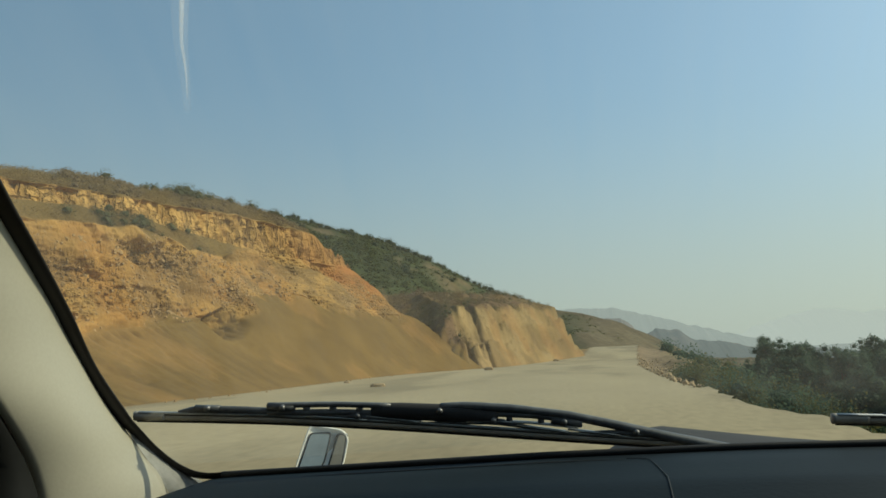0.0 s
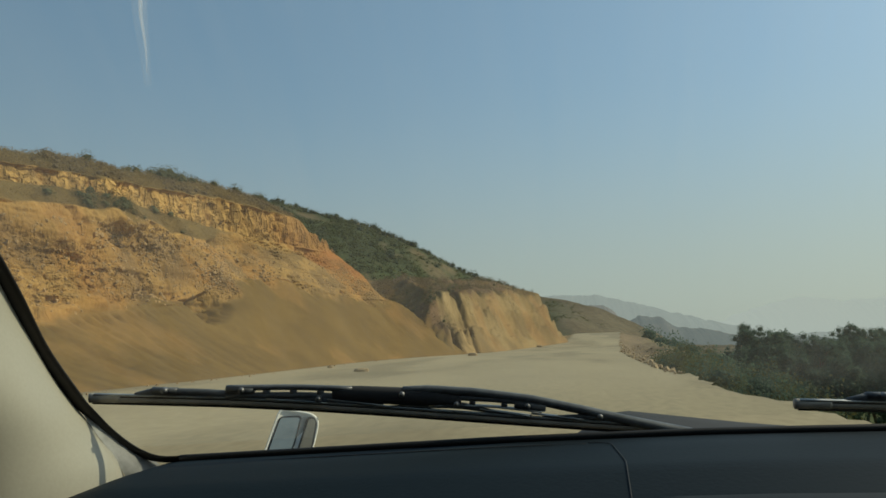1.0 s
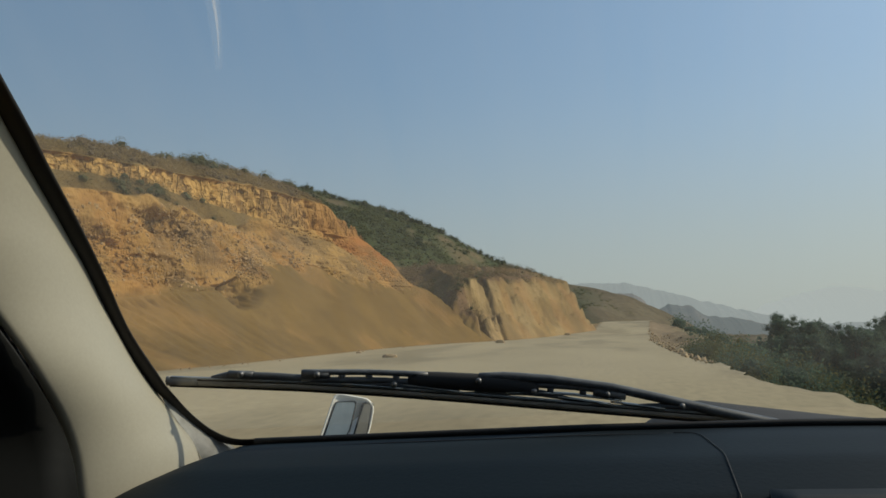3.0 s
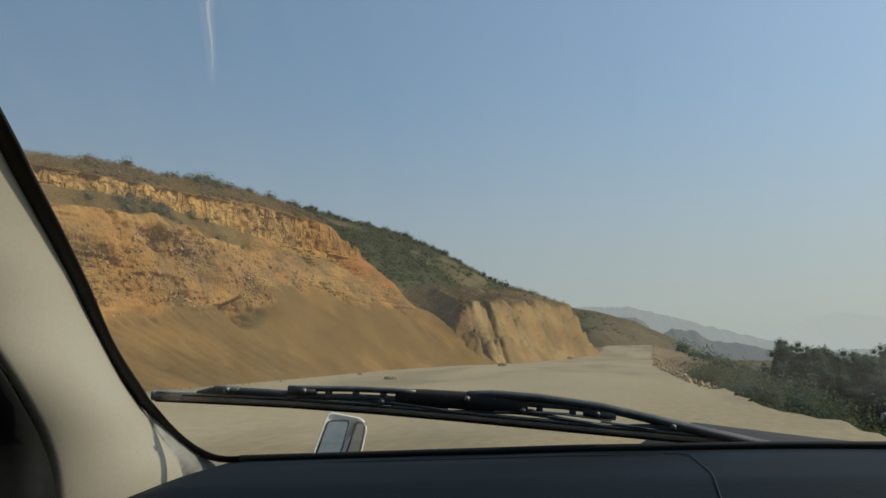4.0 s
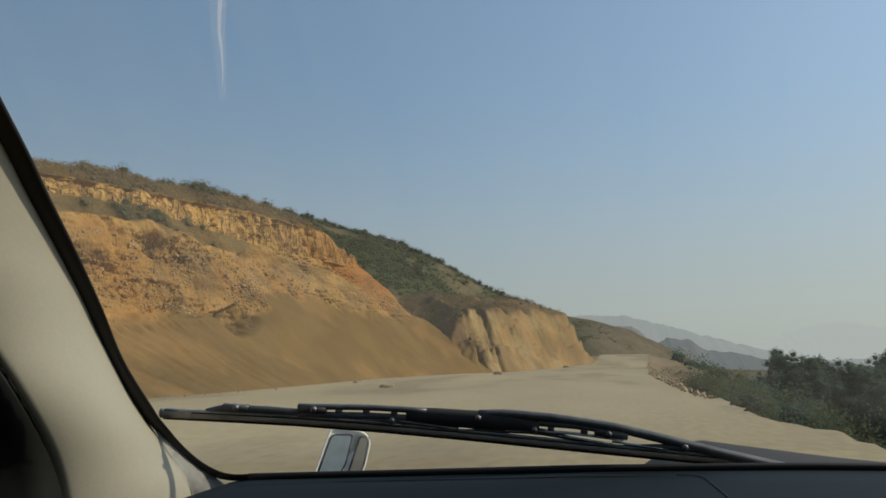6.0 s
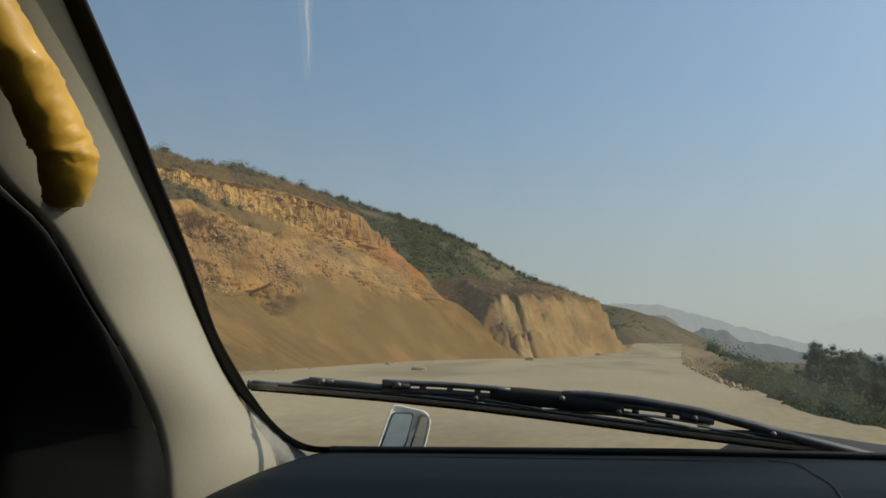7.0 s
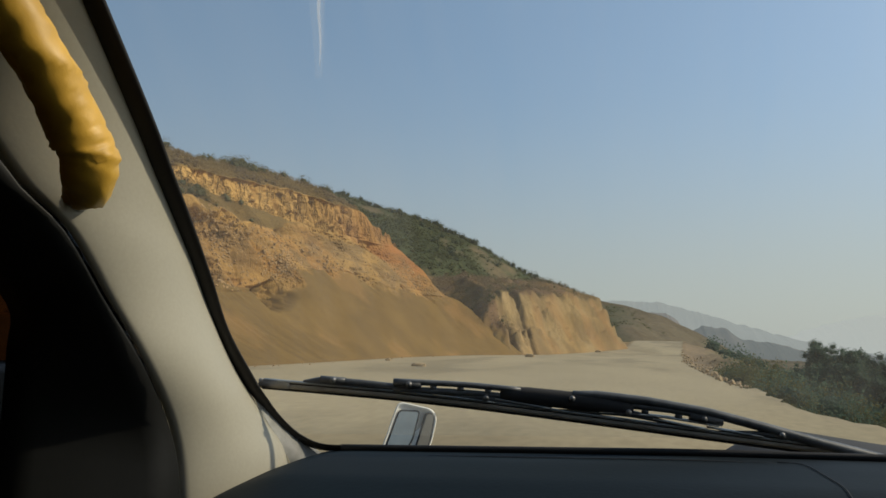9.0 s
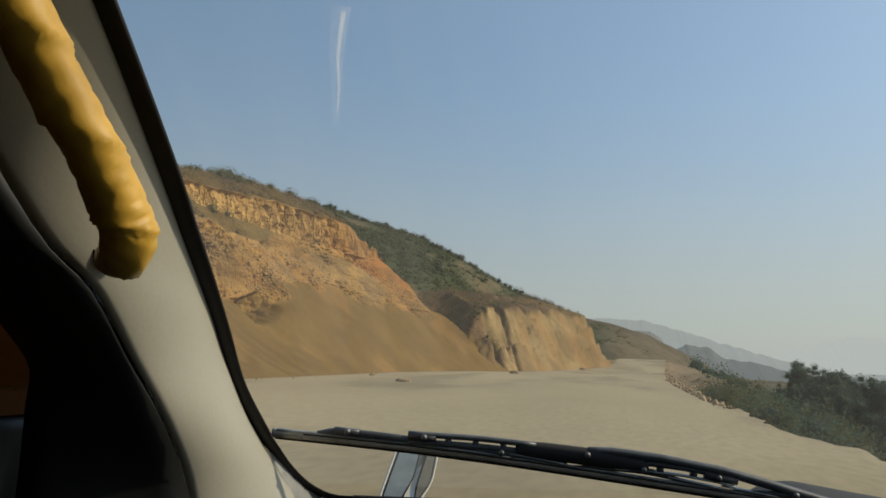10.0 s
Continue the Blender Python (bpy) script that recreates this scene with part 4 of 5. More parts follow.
def sweep(name, path, wide, rw, rt, material, parent, label="", sides=12, taper=None):
    """A bar with an oval section: rw along the given wide direction, rt across it."""
    bm = bmesh.new()
    path = [Vector(p) for p in path]
    rings = []
    for i, p in enumerate(path):
        d = (path[min(i + 1, len(path) - 1)] - path[max(i - 1, 0)]).normalized()
        w = Vector(wide[i] if isinstance(wide, list) else wide)
        w = (w - d * w.dot(d)).normalized()
        n = d.cross(w)
        k = taper[i] if taper else 1.0
        rings.append([bm.verts.new(p + w * math.cos(a) * rw * k + n * math.sin(a) * rt * k)
                      for a in (2 * math.pi * j / sides for j in range(sides))])
    for a, b in zip(rings, rings[1:]):
        for j in range(sides):
            bm.faces.new((a[j], a[(j + 1) % sides], b[(j + 1) % sides], b[j]))
    bm.faces.new(rings[0][::-1])
    bm.faces.new(rings[-1])
    bmesh.ops.recalc_face_normals(bm, faces=bm.faces)
    return part(name, bm, material, parent, label)


def box(name, lo, hi, material, parent, label="", bevel=0.004, turn=None):
    bm = bmesh.new()
    bmesh.ops.create_cube(bm, size=1)
    lo, hi = Vector(lo), Vector(hi)
    for v in bm.verts:
        v.co = Vector(((lo[i] + hi[i]) / 2 + v.co[i] * (hi[i] - lo[i]) for i in range(3)))
    bmesh.ops.bevel(bm, geom=list(bm.edges), offset=bevel, segments=2, affect="EDGES", profile=0.6)
    if turn:
        bmesh.ops.transform(bm, matrix=turn, verts=bm.verts)
    return part(name, bm, material, parent, label)


def spline(points, n):
    """Catmull-Rom points through a short list."""
    p = [np.array(q, float) for q in points]
    p = [2 * p[0] - p[1], *p, 2 * p[-1] - p[-2]]
    out = []
    segs = len(p) - 3
    for i in np.linspace(0, segs - 1e-6, n):
        k = int(i)
        t = i - k
        a, b, c, d = p[k:k + 4]
        out.append(0.5 * (2 * b + (c - a) * t + (2 * a - 5 * b + 4 * c - d) * t * t + (3 * b - a - 3 * c + d) * t ** 3))
    return out


CENTRE = 0.36                        # the van's middle line


def base_line(x):
    """Foot of the windscreen at x."""
    near = x if x < CENTRE else 2 * CENTRE - x
    return np.array([x, 0.692 - 0.006 * ((x - CENTRE) / 0.75) ** 2, np.interp(near, [-0.42, -0.387, -0.195, -0.03, 0.167, 0.36], [1.2455, 1.247, 1.2551, 1.2623, 1.2680, 1.2695])])


EDGE = [(-0.424, 0.672, 1.268), (-0.436, 0.630, 1.309), (-0.452, 0.594, 1.363), (-0.450, 0.553, 1.413), (-0.444, 0.508, 1.457), (-0.439, 0.467, 1.495),
        (-0.435, 0.433, 1.528), (-0.428, 0.350, 1.604), (-0.420, 0.250, 1.690)]


def mirrored(p):
    return np.array([2 * CENTRE - p[0], p[1], p[2]])


# windscreen: a gently bowed sheet between its foot, the two side edges and the roof
def screen_point(u, v):
    edge = spline(EDGE, 41)
    i = v * 40
    k = min(39, int(i))
    left = edge[k] * (1 - (i - k)) + edge[k + 1] * (i - k)
    right = mirrored(left)
    p = left * (1 - u) + right * u
    bow = 4 * u * (1 - u)
    p = p + np.array([0, 0.055 + 0.06 * v, 0.012 + 0.05 * v]) * bow
    if v == 0:
        p = base_line(p[0])
    return p + np.array([0.0, 0.012, 0.012])


screen = surf("windscreen", [[screen_point(u, v) for u in np.linspace(-0.025, 1.025, 33)] for v in np.linspace(0, 1, 25)], SCREEN, van,
              "dusty laminated windscreen with a pale reflected streak")
screen.visible_shadow = False

# a pale reflection in the glass, imitated by a thin translucent strip
sweep("streak", spline([(-0.386, 0.624, 1.764), (-0.397, 0.643, 1.725), (-0.399, 0.653, 1.704), (-0.401, 0.661, 1.686), (-0.405, 0.670, 1.666)], 20), Vector((1, 0.2, 0)),
      0.0026, 0.0004, STREAK, screen, "pale streak of reflected light", 6, [1.0 - 0.045 * k for k in range(20)])
# wider, fainter strips for the reflection's soft edge
for wide_, off_ in ((0.006, 0.001), (0.011, -0.004)):
    sweep("streak_halo", [p + np.array([off_, 0.002 + 0.1 * wide_, 0]) for p in spline([(-0.384, 0.620, 1.770), (-0.396, 0.642, 1.728), (-0.401, 0.660, 1.690), (-0.407, 0.676, 1.655)], 20)], Vector((1, 0.2, 0)),
          wide_, 0.0004, STREAK_HALO, screen, "faint halo of the reflected streak", 6, [1.0 - 0.04 * k for k in range(20)])

# rubber seal: up the edge, round the lower corner and along the foot
side = spline(EDGE[1:], 40)
corner = spline([EDGE[1], (-0.4285, 0.664, 1.277), (-0.413, 0.685, 1.2555), (-0.387, 0.686, 1.2470), (-0.352, 0.6862, 1.2482)], 16)
inward = Vector((1, 0.1, 0.1))
full = corner[::-1] + side[1:]
bend = [max(0.0, 1 - k / 15) for k in range(15, 0, -1)] + [1.0] * 40   # 0 along the foot, 1 up the side
width = [0.28 + 0.22 * f for f in bend[:16]] + [0.50 + 0.34 * min(1.0, k / 20) for k in range(39)]   # wider towards the roof
sweep("seal", [p + np.array([0.0025 - 0.0145 * w, -0.001, 0]) * f for p, f, w in zip(full, bend, width)], [Vector((1, 0.1, 0.1)) * f + Vector((0, -0.6, 0.7)) * (1 - f) for f in bend], 0.0145, 0.0045,
      SEAL, screen, "black rubber windscreen seal", taper=width)
sweep("seal", [base_line(x) + np.array([0, 0, -0.001]) for x in np.linspace(-0.365, 1.09, 60)], Vector((0, -0.6, 0.7)), 0.0046, 0.004, SEAL, screen)
sweep("seal", [mirrored(p) for p in side], inward, 0.0085, 0.004, SEAL, screen)

# pillar trim: from the seal across to the door opening
RIM = [(-0.452, 0.545, 1.10), (-0.458, 0.540, 1.218), (-0.461, 0.525, 1.278), (-0.460, 0.481, 1.337), (-0.471, 0.446, 1.386),
       (-0.480, 0.405, 1.438), (-0.497, 0.366, 1.474), (-0.520, 0.30, 1.56), (-0.530, 0.20, 1.66)]
GLASS_SIDE = [(-0.405, 0.690, 1.10), (-0.412, 0.668, 1.225), (-0.432, 0.648, 1.275), (-0.452, 0.612, 1.330), (-0.459, 0.575, 1.383), (-0.456, 0.535, 1.430),
              (-0.450, 0.488, 1.474), (-0.440, 0.395, 1.562), (-0.428, 0.262, 1.680)]


def pillar_sheet(flip_x=False):
    a, b = [p + np.array([-0.007, 0, 0]) for p in spline(GLASS_SIDE, 48)], spline(RIM, 48)
    rows = []
    for p, q in zip(a, b):
        row = []
        for u in np.linspace(0, 1, 14):
            m = p * (1 - u) + q * u
            bulge = math.sin(math.pi * u) ** 0.8
            m = m + np.array([0.014, -0.010, 0.003]) * bulge
            row.append(mirrored(m) if flip_x else m)
        rows.append(row)
    return rows


surf("pillar_trim", pillar_sheet(), TRIM, van, "beige plastic pillar trim", 0.004, flip=False)
surf("pillar_trim", pillar_sheet(True), TRIM, van, "beige plastic pillar trim", 0.004, flip=True)
# crumpled grey film showing between the trim and the seal
surf("film", [[np.array(p) * (1 - u) + np.array(q) * u + np.array([0, -0.0012 * math.sin(9 * u + k), 0]) for u in np.linspace(0, 1, 8)]
              for k, (p, q) in enumerate(zip(spline([(-0.444, 0.636, 1.300), (-0.428, 0.655, 1.262), (-0.410, 0.668, 1.225)], 8),
                                             spline([(-0.441, 0.640, 1.303), (-0.4195, 0.690, 1.258), (-0.378, 0.690, 1.234)], 8)))],
     GREY_FILM, van, "crumpled grey plastic film")


# dashboard: a padded top that rolls over towards the cab, rounded off at its ends
def dash_point(x, s):
    foot = base_line(min(max(x, -0.40), 1.12))
    prof = [(0.0, 0.02, -0.003), (0.25, -0.06, -0.002), (0.5, -0.14, -0.005), (0.68, -0.20, -0.020), (0.8, -0.24, -0.055), (0.9, -0.262, -0.12), (1.0, -0.27, -0.34)]
    dy = np.interp(s, [p[0] for p in prof], [p[1] for p in prof])
    dz = np.interp(s, [p[0] for p in prof], [p[2] for p in prof])
    over = max(0.0, (-0.355 - x) / 0.13, (x - 1.075) / 0.13)
    return np.array([x, foot[1] + dy - 0.004, foot[2] + dz - 0.10 * (1 - math.sqrt(max(0.0, 1 - min(1, over) ** 2))) - 0.02 * over * s])


XS = np.concatenate([np.linspace(-0.484, -0.355, 20, False), np.linspace(-0.355, 1.075, 60), np.linspace(1.075, 1.2, 14)[1:]])
SS = np.concatenate([np.linspace(0, 0.6, 18, False), np.linspace(0.6, 1, 26)])
dash = surf("dashboard", [[dash_point(x, s) for x in XS] for s in SS], DASH, van, "dark navy padded dashboard with a soft sheen", flip=True)
m_ = dash.modifiers.new("soften", "SMOOTH")
m_.factor, m_.iterations = 0.5, 4
seam = [dash_point(x, s) + np.array([0, 0, 0.0008]) for x, s in zip(np.interp(np.linspace(0, 1, 30), [0, 0.12, 0.22, 0.5, 1.0], [0.052, 0.064, 0.072, 0.078, 0.074]),
                                                               np.interp(np.linspace(0, 1, 30), [0, 0.12, 0.22, 0.5, 1.0], [0.16, 0.165, 0.20, 0.45, 0.80]))]
sweep("seam", seam, Vector((1, 0, 0)), 0.0005, 0.0004, SEAL, dash, "dark moulded seam", 8)
ledge = [dash_point(x, 0.17 + 0.02 * (x + 0.25)) + np.array([0, 0, 0.0008]) for x in np.linspace(-0.26, 0.05, 40)]
sweep("seam", ledge, Vector((0, 1, 0)), 0.0009, 0.0005, SEAL, dash, "dark moulded line", 8, [min(1.0, 0.15 + k / 8, 0.15 + (39 - k) / 8) for k in range(40)])
OUT = np.array([0, -0.003, 0.004])
vent = surf("vent_panel", [[dash_point(0.093 + 0.03 * max(0.0, s - 0.72) + u * 0.32, s) + OUT for u in np.linspace(0, 1, 20)] for s in np.linspace(0.672, 0.97, 16)],
            DASH_LIGHT, dash, "grey centre vent surround", 0.006, flip=True)
surf("vent_opening", [[dash_point(x, s) + 1.7 * OUT for x in np.linspace(0.116, 0.39, 20)] for s in np.linspace(0.725, 0.93, 12)], DASH, vent, "black vent opening", 0.002, flip=True)
for k in range(4):
    sweep("vent_slat", [dash_point(x, 0.77 + 0.042 * k) + 2.2 * OUT for x in np.linspace(0.12, 0.386, 16)], Vector((0, 1, 0)), 0.006, 0.0012, BLACK, vent, "", 8)


# wiper: pressed-metal bridges and a rubber blade resting low on the glass, tip towards the near pillar
def build_wiper(shift, label):
    o = np.array(shift)
    up = Vector((0, -0.1, 1))

    def at(x, h=0.0):
        foot = np.interp(x, [-0.441, -0.361, -0.303, -0.219, -0.137, -0.030, 0.074, 0.120, 0.30], [1.3085, 1.3044, 1.3012, 1.2949, 1.2874, 1.2768, 1.2668, 1.2628, 1.247])
        return np.array([x, 0.656 + 0.126 * (x + 0.363) - 0.1 * h, foot + h]) + o

    def bar(name, xs, hs, rw, rt, material, parent, tag="", sides=8, taper=None, n=10):
        x = np.linspace(xs[0], xs[-1], n)
        h = np.interp(x, xs, hs)
        tp = [float(np.interp(v, xs, taper)) for v in x] if taper else None
        return sweep(name, [at(p, q) for p, q in zip(x, h)], up, rw, rt, material, parent, tag, sides, tp)

    arm = bar("wiper", [-0.125, -0.10, -0.055, 0.0, 0.05, 0.10, 0.15, 0.21], [0.0262, 0.0285, 0.0288, 0.0258, 0.0186, 0.0100, 0.0025, -0.008], 0.0044, 0.0046, WIPER, van, label, 10,
              [0.8, 1.0, 1.0, 1.0, 1.05, 1.15, 1.3, 1.6], 30)
    bar("blade_lip", [-0.440, 0.122], [0.0004, 0.0004], 0.0014, 0.0012, SEAL, arm, "black rubber lip", 6, None, 30)
    bar("blade", [-0.440, 0.122], [0.0050, 0.0050], 0.0040, 0.0030, RUBBER_GREY, arm, "worn grey rubber wiper blade", 8, None, 30)
    bar("blade_groove", [-0.436, 0.120], [0.0072, 0.0068], 0.0007, 0.0034, SEAL, arm, "", 6, None, 30)
    bar("backing_strip", [-0.438, 0.122], [0.0090, 0.0084], 0.0014, 0.0034, STEEL, arm, "thin steel backing strip", 6, None, 30)
    bar("end_clip", [-0.443, -0.410], [0.0052, 0.0056], 0.0050, 0.0036, RUBBER_GREY, arm, "grey end clip", 8)
    # lever towards the tip, with its square end block
    bar("lever", [-0.396, -0.378, -0.33, -0.285, -0.262], [0.0095, 0.0125, 0.0128, 0.0118, 0.0095], 0.0045, 0.0038, WIPER, arm, "", 8, [0.5, 1.0, 1.0, 0.9, 0.5])
    bar("lever_block", [-0.378, -0.352], [0.0143, 0.0143], 0.0036, 0.0048, WIPER, arm, "", 6, None, 3)
    bar("lever", [-0.255, -0.232, -0.208, -0.18, -0.15], [0.0088, 0.0105, 0.0120, 0.0105, 0.0088], 0.0032, 0.0038, WIPER, arm, "", 8, [0.5, 0.8, 1.2, 0.8, 0.5])
    bar("lever", [-0.14, -0.105, -0.072, -0.04, -0.005], [0.0085, 0.0118, 0.0155, 0.0115, 0.0085], 0.0030, 0.0038, WIPER, arm, "", 8, [0.5, 0.7, 1.3, 0.6, 0.4])
    bar("lever", [0.010, 0.035, 0.066, 0.09, 0.118], [0.0088, 0.0112, 0.0130, 0.0098, 0.0060], 0.0026, 0.0036, WIPER, arm, "", 8, [0.5, 0.8, 1.3, 0.7, 0.5])
    for xs, hs in (([-0.262, -0.20], [0.0098, 0.0090]), ([-0.05, 0.0], [0.0132, 0.0096]), ([0.072, 0.116], [0.0128, 0.0074]), ([0.0, 0.05], [0.0120, 0.0100]), ([-0.20, -0.145], [0.0128, 0.0100]), ([-0.10, -0.055], [0.0128, 0.0160])):
        bar("lever_edge", xs, hs, 0.0010, 0.0044, STEEL, arm, "bare metal edge", 6, None, 5)
    # main bridge: slotted top rails, webs, centre clip
    for xs, top in (([-0.302, -0.24, -0.175], [0.0185, 0.0222, 0.0240]), ([-0.070, -0.035, 0.010], [0.0225, 0.0232, 0.0215])):
        bar("bridge", xs, top, 0.0030, 0.0042, WIPER, arm, "", 8)
        if xs[0] < -0.2:
            bar("bridge", xs, [v - 0.0078 for v in top], 0.0032, 0.0040, WIPER, arm, "", 8)
        else:
            bar("bridge", xs, [v - 0.0070 for v in top], 0.0014, 0.0042, STEEL, arm, "bare metal lower rail", 8)
        for k in np.linspace(xs[0] + 0.010, xs[-1] - 0.008, 5 if xs[0] < -0.2 else 3):
            bar("bridge_web", [k, k + 0.006], [np.interp(k, xs, top) - 0.0045] * 2, 0.0040, 0.0036, WIPER, arm, "", 6, None, 3)
    bar("bridge_block", [-0.302, -0.274], [0.0172, 0.0180], 0.0040, 0.0050, WIPER, arm, "", 6, None, 3)
    bar("bridge_block", [-0.016, 0.014], [0.0200, 0.0188], 0.0046, 0.0050, WIPER, arm, "", 6, None, 3)
    bar("centre_clip", [-0.195, -0.178, -0.10, -0.068], [0.0170, 0.0190, 0.0205, 0.0195], 0.0085, 0.0056, COWL, arm, "slate grey centre clip", 12, [0.75, 1.0, 1.05, 0.8])
    for x, h in ((-0.363, 0.0150), (-0.285, 0.0176), (-0.208, 0.0128), (-0.125, 0.0225), (-0.072, 0.0166), (-0.003, 0.0194), (0.066, 0.0139)):
        c = at(x, h)
        sweep("rivet", [c + np.array([0, -0.0078, -0.001]), c + np.array([0, -0.0020, 0])], Vector((1, 0, 0)), 0.0034, 0.0034, RIVET, arm, "worn steel rivet", 10, [0.8, 1.0])
    return arm


build_wiper((0, 0, 0), "black metal wiper with worn rubber blade and steel rivets")
build_wiper((0.688, 0.062, -0.024), "black metal wiper with worn rubber blade and steel rivets")

# cowl and nose outside the glass
def cowl_point(x, v):
    crown = np.interp(x, [-0.42, -0.12, 0.02, 0.09, 0.16, 0.25, 0.33, 0.6, 1.14], [1.17, 1.18, 1.222, 1.268, 1.259, 1.248, 1.241, 1.235, 1.22])
    return (x, 0.742 + 0.30 * v, 1.225 + (crown - 1.225) * math.sin(math.pi * min(1.0, 0.12 + 1.05 * v) * 0.62) - 0.12 * max(0.0, v - 0.55) ** 1.2)


surf("cowl", [[cowl_point(x, v) for x in np.linspace(-0.42, 1.14, 60)] for v in np.linspace(0, 1, 16)], COWL, van,
     "dusty dark grey cowl below the windscreen", 0.004, flip=True)
surf("nose", [[(x * (1 - 0.04 * v) + CENTRE, 1.03 + 0.22 * math.sin(min(1, v * 1.5) * math.pi / 2) - 0.18 * (x / 0.85) ** 2, 1.14 - 0.84 * v) for x in np.linspace(-0.85, 0.85, 24)]
              for v in np.linspace(0, 1, 14)], WHITE, van, "white painted front panel", 0.004, flip=True)


# fender mirror: one leaning white housing with two recessed glasses that turn away from each other, on a short stalk
def rounded(corners, radius, n=6):
    """A closed outline through the corners with rounded ends."""
    out = []
    pts = [Vector(p) for p in corners]
    for i, p in enumerate(pts):
        a, b = (pts[i - 1] - p), (pts[(i + 1) % len(pts)] - p)
        r = radius[i] if isinstance(radius, (list, tuple)) else radius
        p0, p1 = p + a.normalized() * r, p + b.normalized() * r
        for k in range(n + 1):
            t = k / n
            out.append(p0 * (1 - t) ** 2 + p * 2 * t * (1 - t) + p1 * t * t)
    return out


def build_mirror():
    eye, c = Vector((0.01, 0.0, 1.347)), Vector((-0.435, 1.165, 1.215))
    n = (eye - c).normalized()
    u = Vector((0, 0, 1)).cross(n).normalized()
    v = n.cross(u)

    def at(p, w):
        """Millimetres in the face's plane; the part beyond the middle bar turns outwards."""
        bend = max(0.0, p.x - (22 + 0.33 * p.y))
        return c + (u * p.x + v * p.y + n * (w - 0.45 * bend - 0.30 * p.y + 0.06 * p.x)) * 0.001

    def plate(corners, radius, w0, w1, material, name, parent, label):
        ring = rounded(corners, radius)
        bm = bmesh.new()
        hi = [bm.verts.new(at(p, w1)) for p in ring]
        lo = [bm.verts.new(at(p, w0)) for p in ring]
        bm.faces.new(hi)
        for j in range(len(ring)):
            k = (j + 1) % len(ring)
            bm.faces.new((hi[j], lo[j], lo[k], hi[k]))
        bmesh.ops.recalc_face_normals(bm, faces=bm.faces)
        ob = part(name, bm, material, parent, label)
        ob.data.polygons.foreach_set("use_smooth", np.zeros(len(ob.data.polygons), bool))
        return ob

    outline = [(-22, 46), (40, 33), (47, 18), (36, -28), (4, -72), (-26, -94), (-52, -88), (-56, -52)]
    mid = Vector((0, -15))
    bm = bmesh.new()
    rings = []
    for w, k in ((0.0, 0.90), (2.0, 0.93), (3.0, 0.965), (1.0, 0.995), (-5, 1.0), (-16, 0.99), (-28, 0.93), (-38, 0.80), (-44, 0.58)):
        rings.append([bm.verts.new(at(mid + (p - mid) * k, w)) for p in rounded(outline, [12, 13, 10, 14, 14, 12, 12, 12])])
    for a, b in zip(rings, rings[1:]):
        for j in range(len(a)):
            k = (j + 1) % len(a)
            bm.faces.new((a[j], a[k], b[k], b[j]))
    bm.faces.new(rings[0])
    bm.faces.new(rings[-1][::-1])
    bmesh.ops.recalc_face_normals(bm, faces=bm.faces)
    house = part("fender_mirror", bm, WHITE, van, "white fender mirror with two small glasses")
    main = [(-19.5, 28.5), (13.5, 27.5), (1.5, -18), (-26, -64), (-44, -76), (-48, -50)]
    side = [(28.5, 25), (40.5, 22.5), (31.5, -25), (3, -62), (9.5, -30)]
    plate([(-21.5, 31), (16.5, 30), (4, -18.5), (-24, -67), (-46, -79), (-51, -50)], 7, -2, 1.6, SEAL, "gasket", house, "thin dark gasket round the glass")
    plate([(26, 28), (43.5, 25), (34, -26.5), (1.5, -67), (7, -30)], 6, -2, 1.6, SEAL, "gasket", house, "thin dark gasket round the glass")
    plate(main, 6, 0, 2.2, MIRROR, "mirror_pane", house, "main mirror glass")
    plate(side, 5, 0, 2.2, SIDE_GLASS, "side_pane", house, "small grey side glass")
    sweep("stalk", [c + Vector((-0.02, 0.02, -0.08)), c + Vector((0.0, -0.01, -0.16)), c + Vector((0.08, -0.06, -0.23))], Vector((1, 0, 0)), 0.012, 0.012, WHITE, house, "white stalk")


build_mirror()


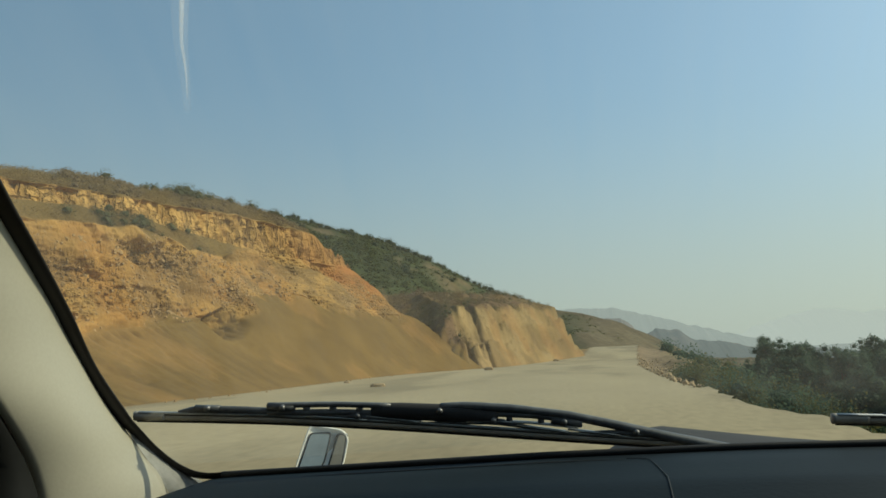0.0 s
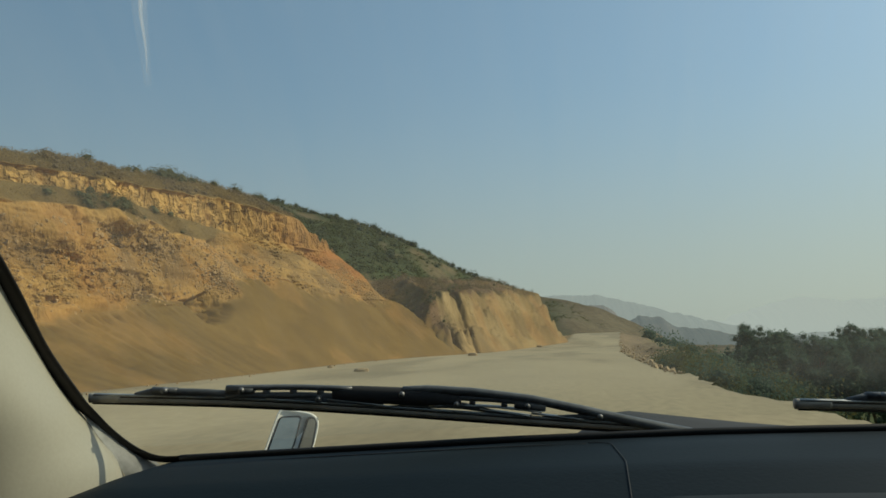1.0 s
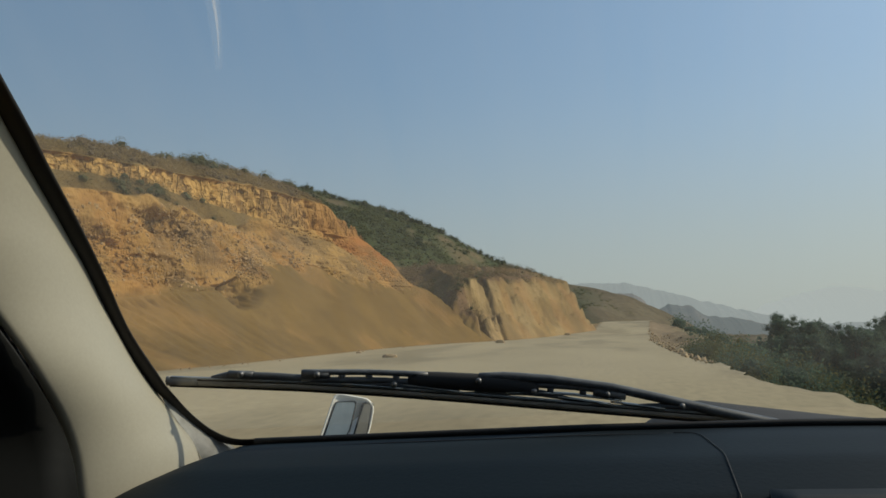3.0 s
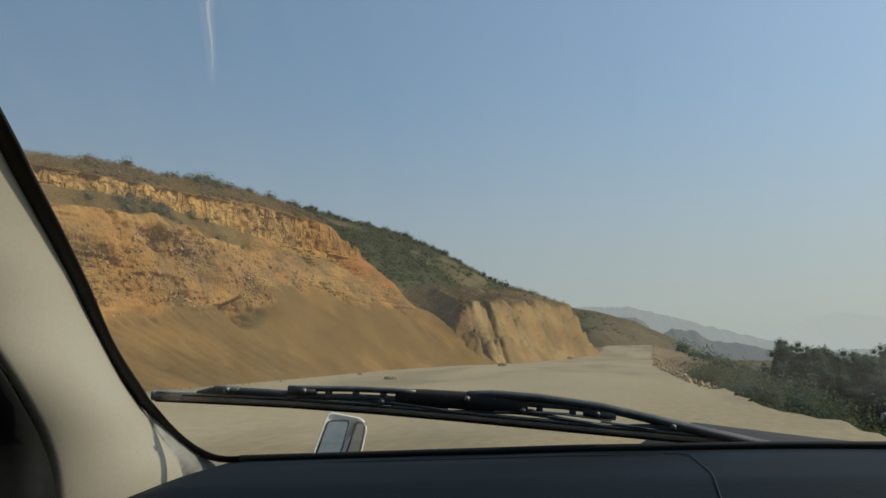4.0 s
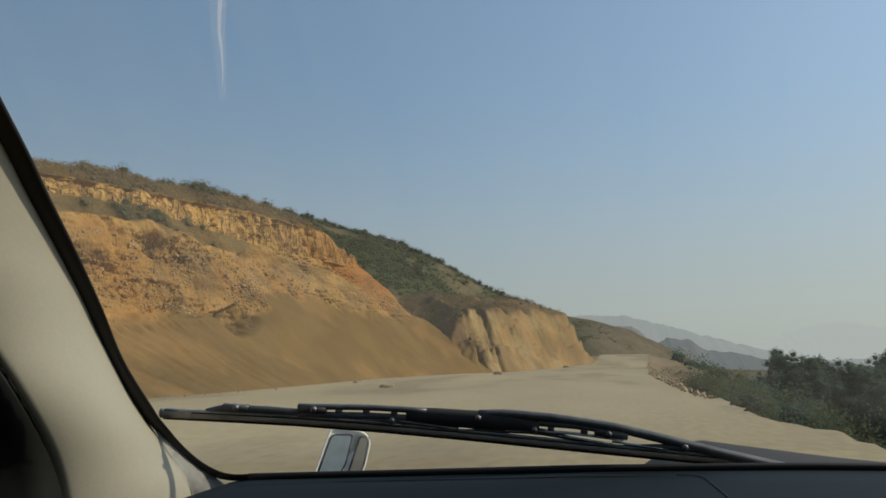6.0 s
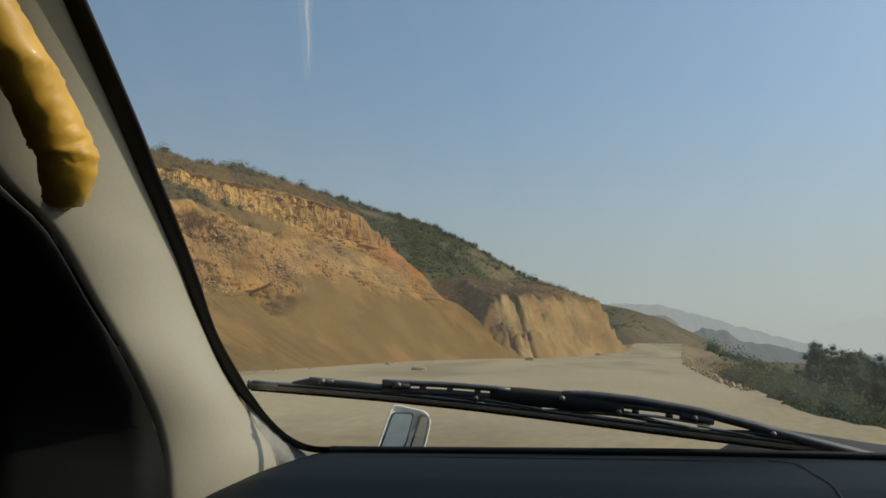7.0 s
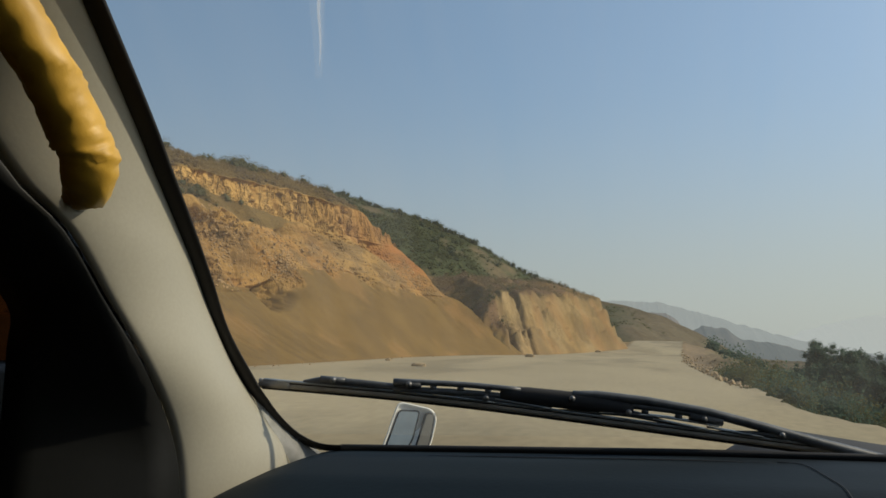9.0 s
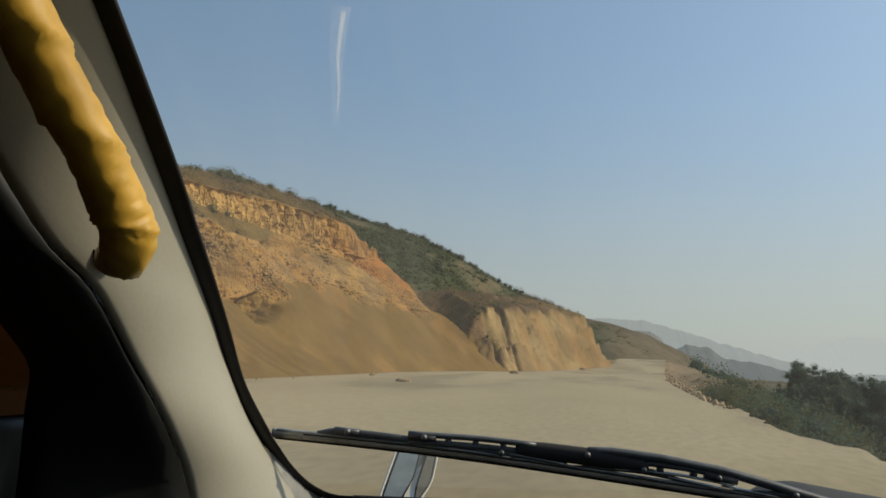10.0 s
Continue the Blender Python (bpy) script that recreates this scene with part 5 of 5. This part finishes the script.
# grab handle on the pillar, wrapped in yellow tape
def build_handle():
    pts = spline([(-0.447, 0.208, 1.650), (-0.424, 0.205, 1.625), (-0.408, 0.226, 1.582), (-0.402, 0.258, 1.543), (-0.396, 0.279, 1.518), (-0.390, 0.302, 1.488),
                  (-0.386, 0.313, 1.470), (-0.387, 0.321, 1.456), (-0.401, 0.336, 1.449), (-0.430, 0.362, 1.452), (-0.460, 0.392, 1.460)], 120)
    bm = bmesh.new()
    rng = np.random.default_rng(4)
    sides, rings = 20, []
    for i, p in enumerate(pts):
        p = Vector(p)
        d = (Vector(pts[min(i + 1, 119)]) - Vector(pts[max(i - 1, 0)])).normalized()
        q = d.to_track_quat("Z", "Y")
        ring = []
        for j in range(sides):
            a = 2 * math.pi * j / sides
            turn = (i * 0.062 + a / (2 * math.pi) + 0.5 * math.sin(i * 0.05)) % 1.0
            r = 0.0160 + 0.0026 * turn ** 3 + 0.0013 * noise.noise(Vector((math.cos(a) * 1.3, math.sin(a) * 1.3, i * 0.07))) - 0.0065 * max(0.0, 0.22 - abs(noise.noise(Vector((math.cos(a) * 1.6 + 5, math.sin(a) * 1.6, i * 0.16)))))
            r *= 1.0 - 0.55 * max(0, (i - 84) / 36) ** 0.9
            ring.append(bm.verts.new(p + q @ Vector((math.cos(a), math.sin(a), 0)) * r))
        rings.append(ring)
    for a, b in zip(rings, rings[1:]):
        for j in range(sides):
            bm.faces.new((a[j], a[(j + 1) % sides], b[(j + 1) % sides], b[j]))
    bm.faces.new(rings[0][::-1])
    bm.faces.new(rings[-1])
    bmesh.ops.recalc_face_normals(bm, faces=bm.faces)
    handle = part("grab_handle", bm, TAPE, van, "grab handle wrapped in wrinkled yellow tape")
    for p in ((-0.486, 0.418, 1.466), (-0.460, 0.222, 1.652)):
        sweep("handle_foot", [Vector(p) + Vector((-0.02, 0.02, 0)), Vector(p), Vector(p) + Vector((0.02, -0.015, 0))], Vector((0, 0, 1)), 0.016, 0.012, BLACK, handle, "dark handle foot")


build_handle()

# near door: black frame and panel, with a tinted window
surf("door_frame", [[np.array(p) * (1 - u) + np.array(q) * u + np.array([0.004 * math.sin(math.pi * u), -0.006 * math.sin(math.pi * u), 0]) for u in np.linspace(0, 1, 6)]
                    for p, q in zip(spline(RIM, 30), spline([(-0.55, 0.43, 1.10), (-0.556, 0.44, 1.238), (-0.56, 0.446, 1.30), (-0.56, 0.447, 1.345), (-0.56, 0.446, 1.38), (-0.562, 0.405, 1.42), (-0.566, 0.34, 1.48), (-0.570, 0.25, 1.58), (-0.570, 0.15, 1.67)], 30))],
     BLACK, van, "black door frame", 0.006)
door = box("door", (-0.62, -0.75, 0.35), (-0.545, 0.40, 1.18), BLACK, van, "black trimmed cab door", 0.02)
box("door_card", (-0.60, 0.28, 1.15), (-0.566, 0.66, 1.335), BLACK, door, "black door corner card", 0.01)
box("armrest", (-0.55, -0.55, 0.86), (-0.49, 0.10, 0.93), SEAT, door, "", 0.02)
surf("door_window", [[(-0.585 + 0.03 * v, y * (1 - 0.25 * v) + 0.0, 1.17 + 0.50 * v) for y in np.linspace(-0.75, 0.64, 8)] for v in np.linspace(0, 1, 8)], TINTED, door, "dark tinted door window")
box("door_skin", (-0.655, -0.93, 0.35), (-0.622, 0.47, 1.16), WHITE, door, "white painted outer skin", 0.01)
# far door, roof, floor, bulkhead and seats
door_far = box("door", (1.265, -0.75, 0.35), (1.34, 0.40, 1.18), BLACK, van, "black trimmed cab door", 0.02)
box("door_skin", (1.342, -0.93, 0.35), (1.375, 0.47, 1.16), WHITE, door_far, "white painted outer skin", 0.01)
box("sill_post", (-0.62, -0.95, 0.3), (-0.54, -0.75, 1.72), BLACK, van, "dark door post", 0.02)
box("sill_post", (1.26, -0.95, 0.3), (1.34, -0.75, 1.72), BLACK, van, "dark door post", 0.02)
surf("roof", [[(x, y, 1.70 + 0.05 * (1 - ((x - CENTRE) / 0.97) ** 2) - (0.02 if y > 0.2 else 0)) for x in np.linspace(-0.60, 1.32, 20)] for y in np.linspace(0.27, -2.6, 24)], HEADLINER, van, "pale cloth roof lining", 0.03, flip=False)
box("floor_pan", (-0.60, -2.6, 0.30), (1.32, 1.0, 0.38), BLACK, van, "dark rubber floor", 0.01)
box("rear_wall", (-0.60, -2.62, 0.35), (1.32, -2.55, 1.74), HEADLINER, van, "pale rear wall", 0.02)
for sx in (-0.62, 1.28):
    box("side_wall", (sx, -2.6, 0.3), (sx + 0.06, -0.95, 1.74), WHITE, van, "white body side", 0.02)
for sx in (-0.22, 0.75):
    seat_ = box("seat", (sx - 0.24, -0.85, 0.45), (sx + 0.24, -0.28, 0.72), SEAT, van, "dark cloth cab seat", 0.05)
    box("backrest", (sx - 0.23, -0.98, 0.70), (sx + 0.23, -0.82, 1.22), SEAT, seat_, "", 0.05)
for wx in (-0.52, 1.24):
    for wy in (0.55, -1.95):
        w_ = sweep("wheel", [(wx - 0.09, wy, 0.32), (wx - 0.07, wy, 0.32), (wx + 0.07, wy, 0.32), (wx + 0.09, wy, 0.32)], Vector((0, 0, 1)), 0.32, 0.32, TYRE, van, "dusty black tyre", 32, [0.9, 1, 1, 0.9])
        sweep("rim", [(wx - 0.094, wy, 0.32), (wx + 0.094, wy, 0.32)], Vector((0, 0, 1)), 0.19, 0.19, STEEL, w_, "steel rim", 24)
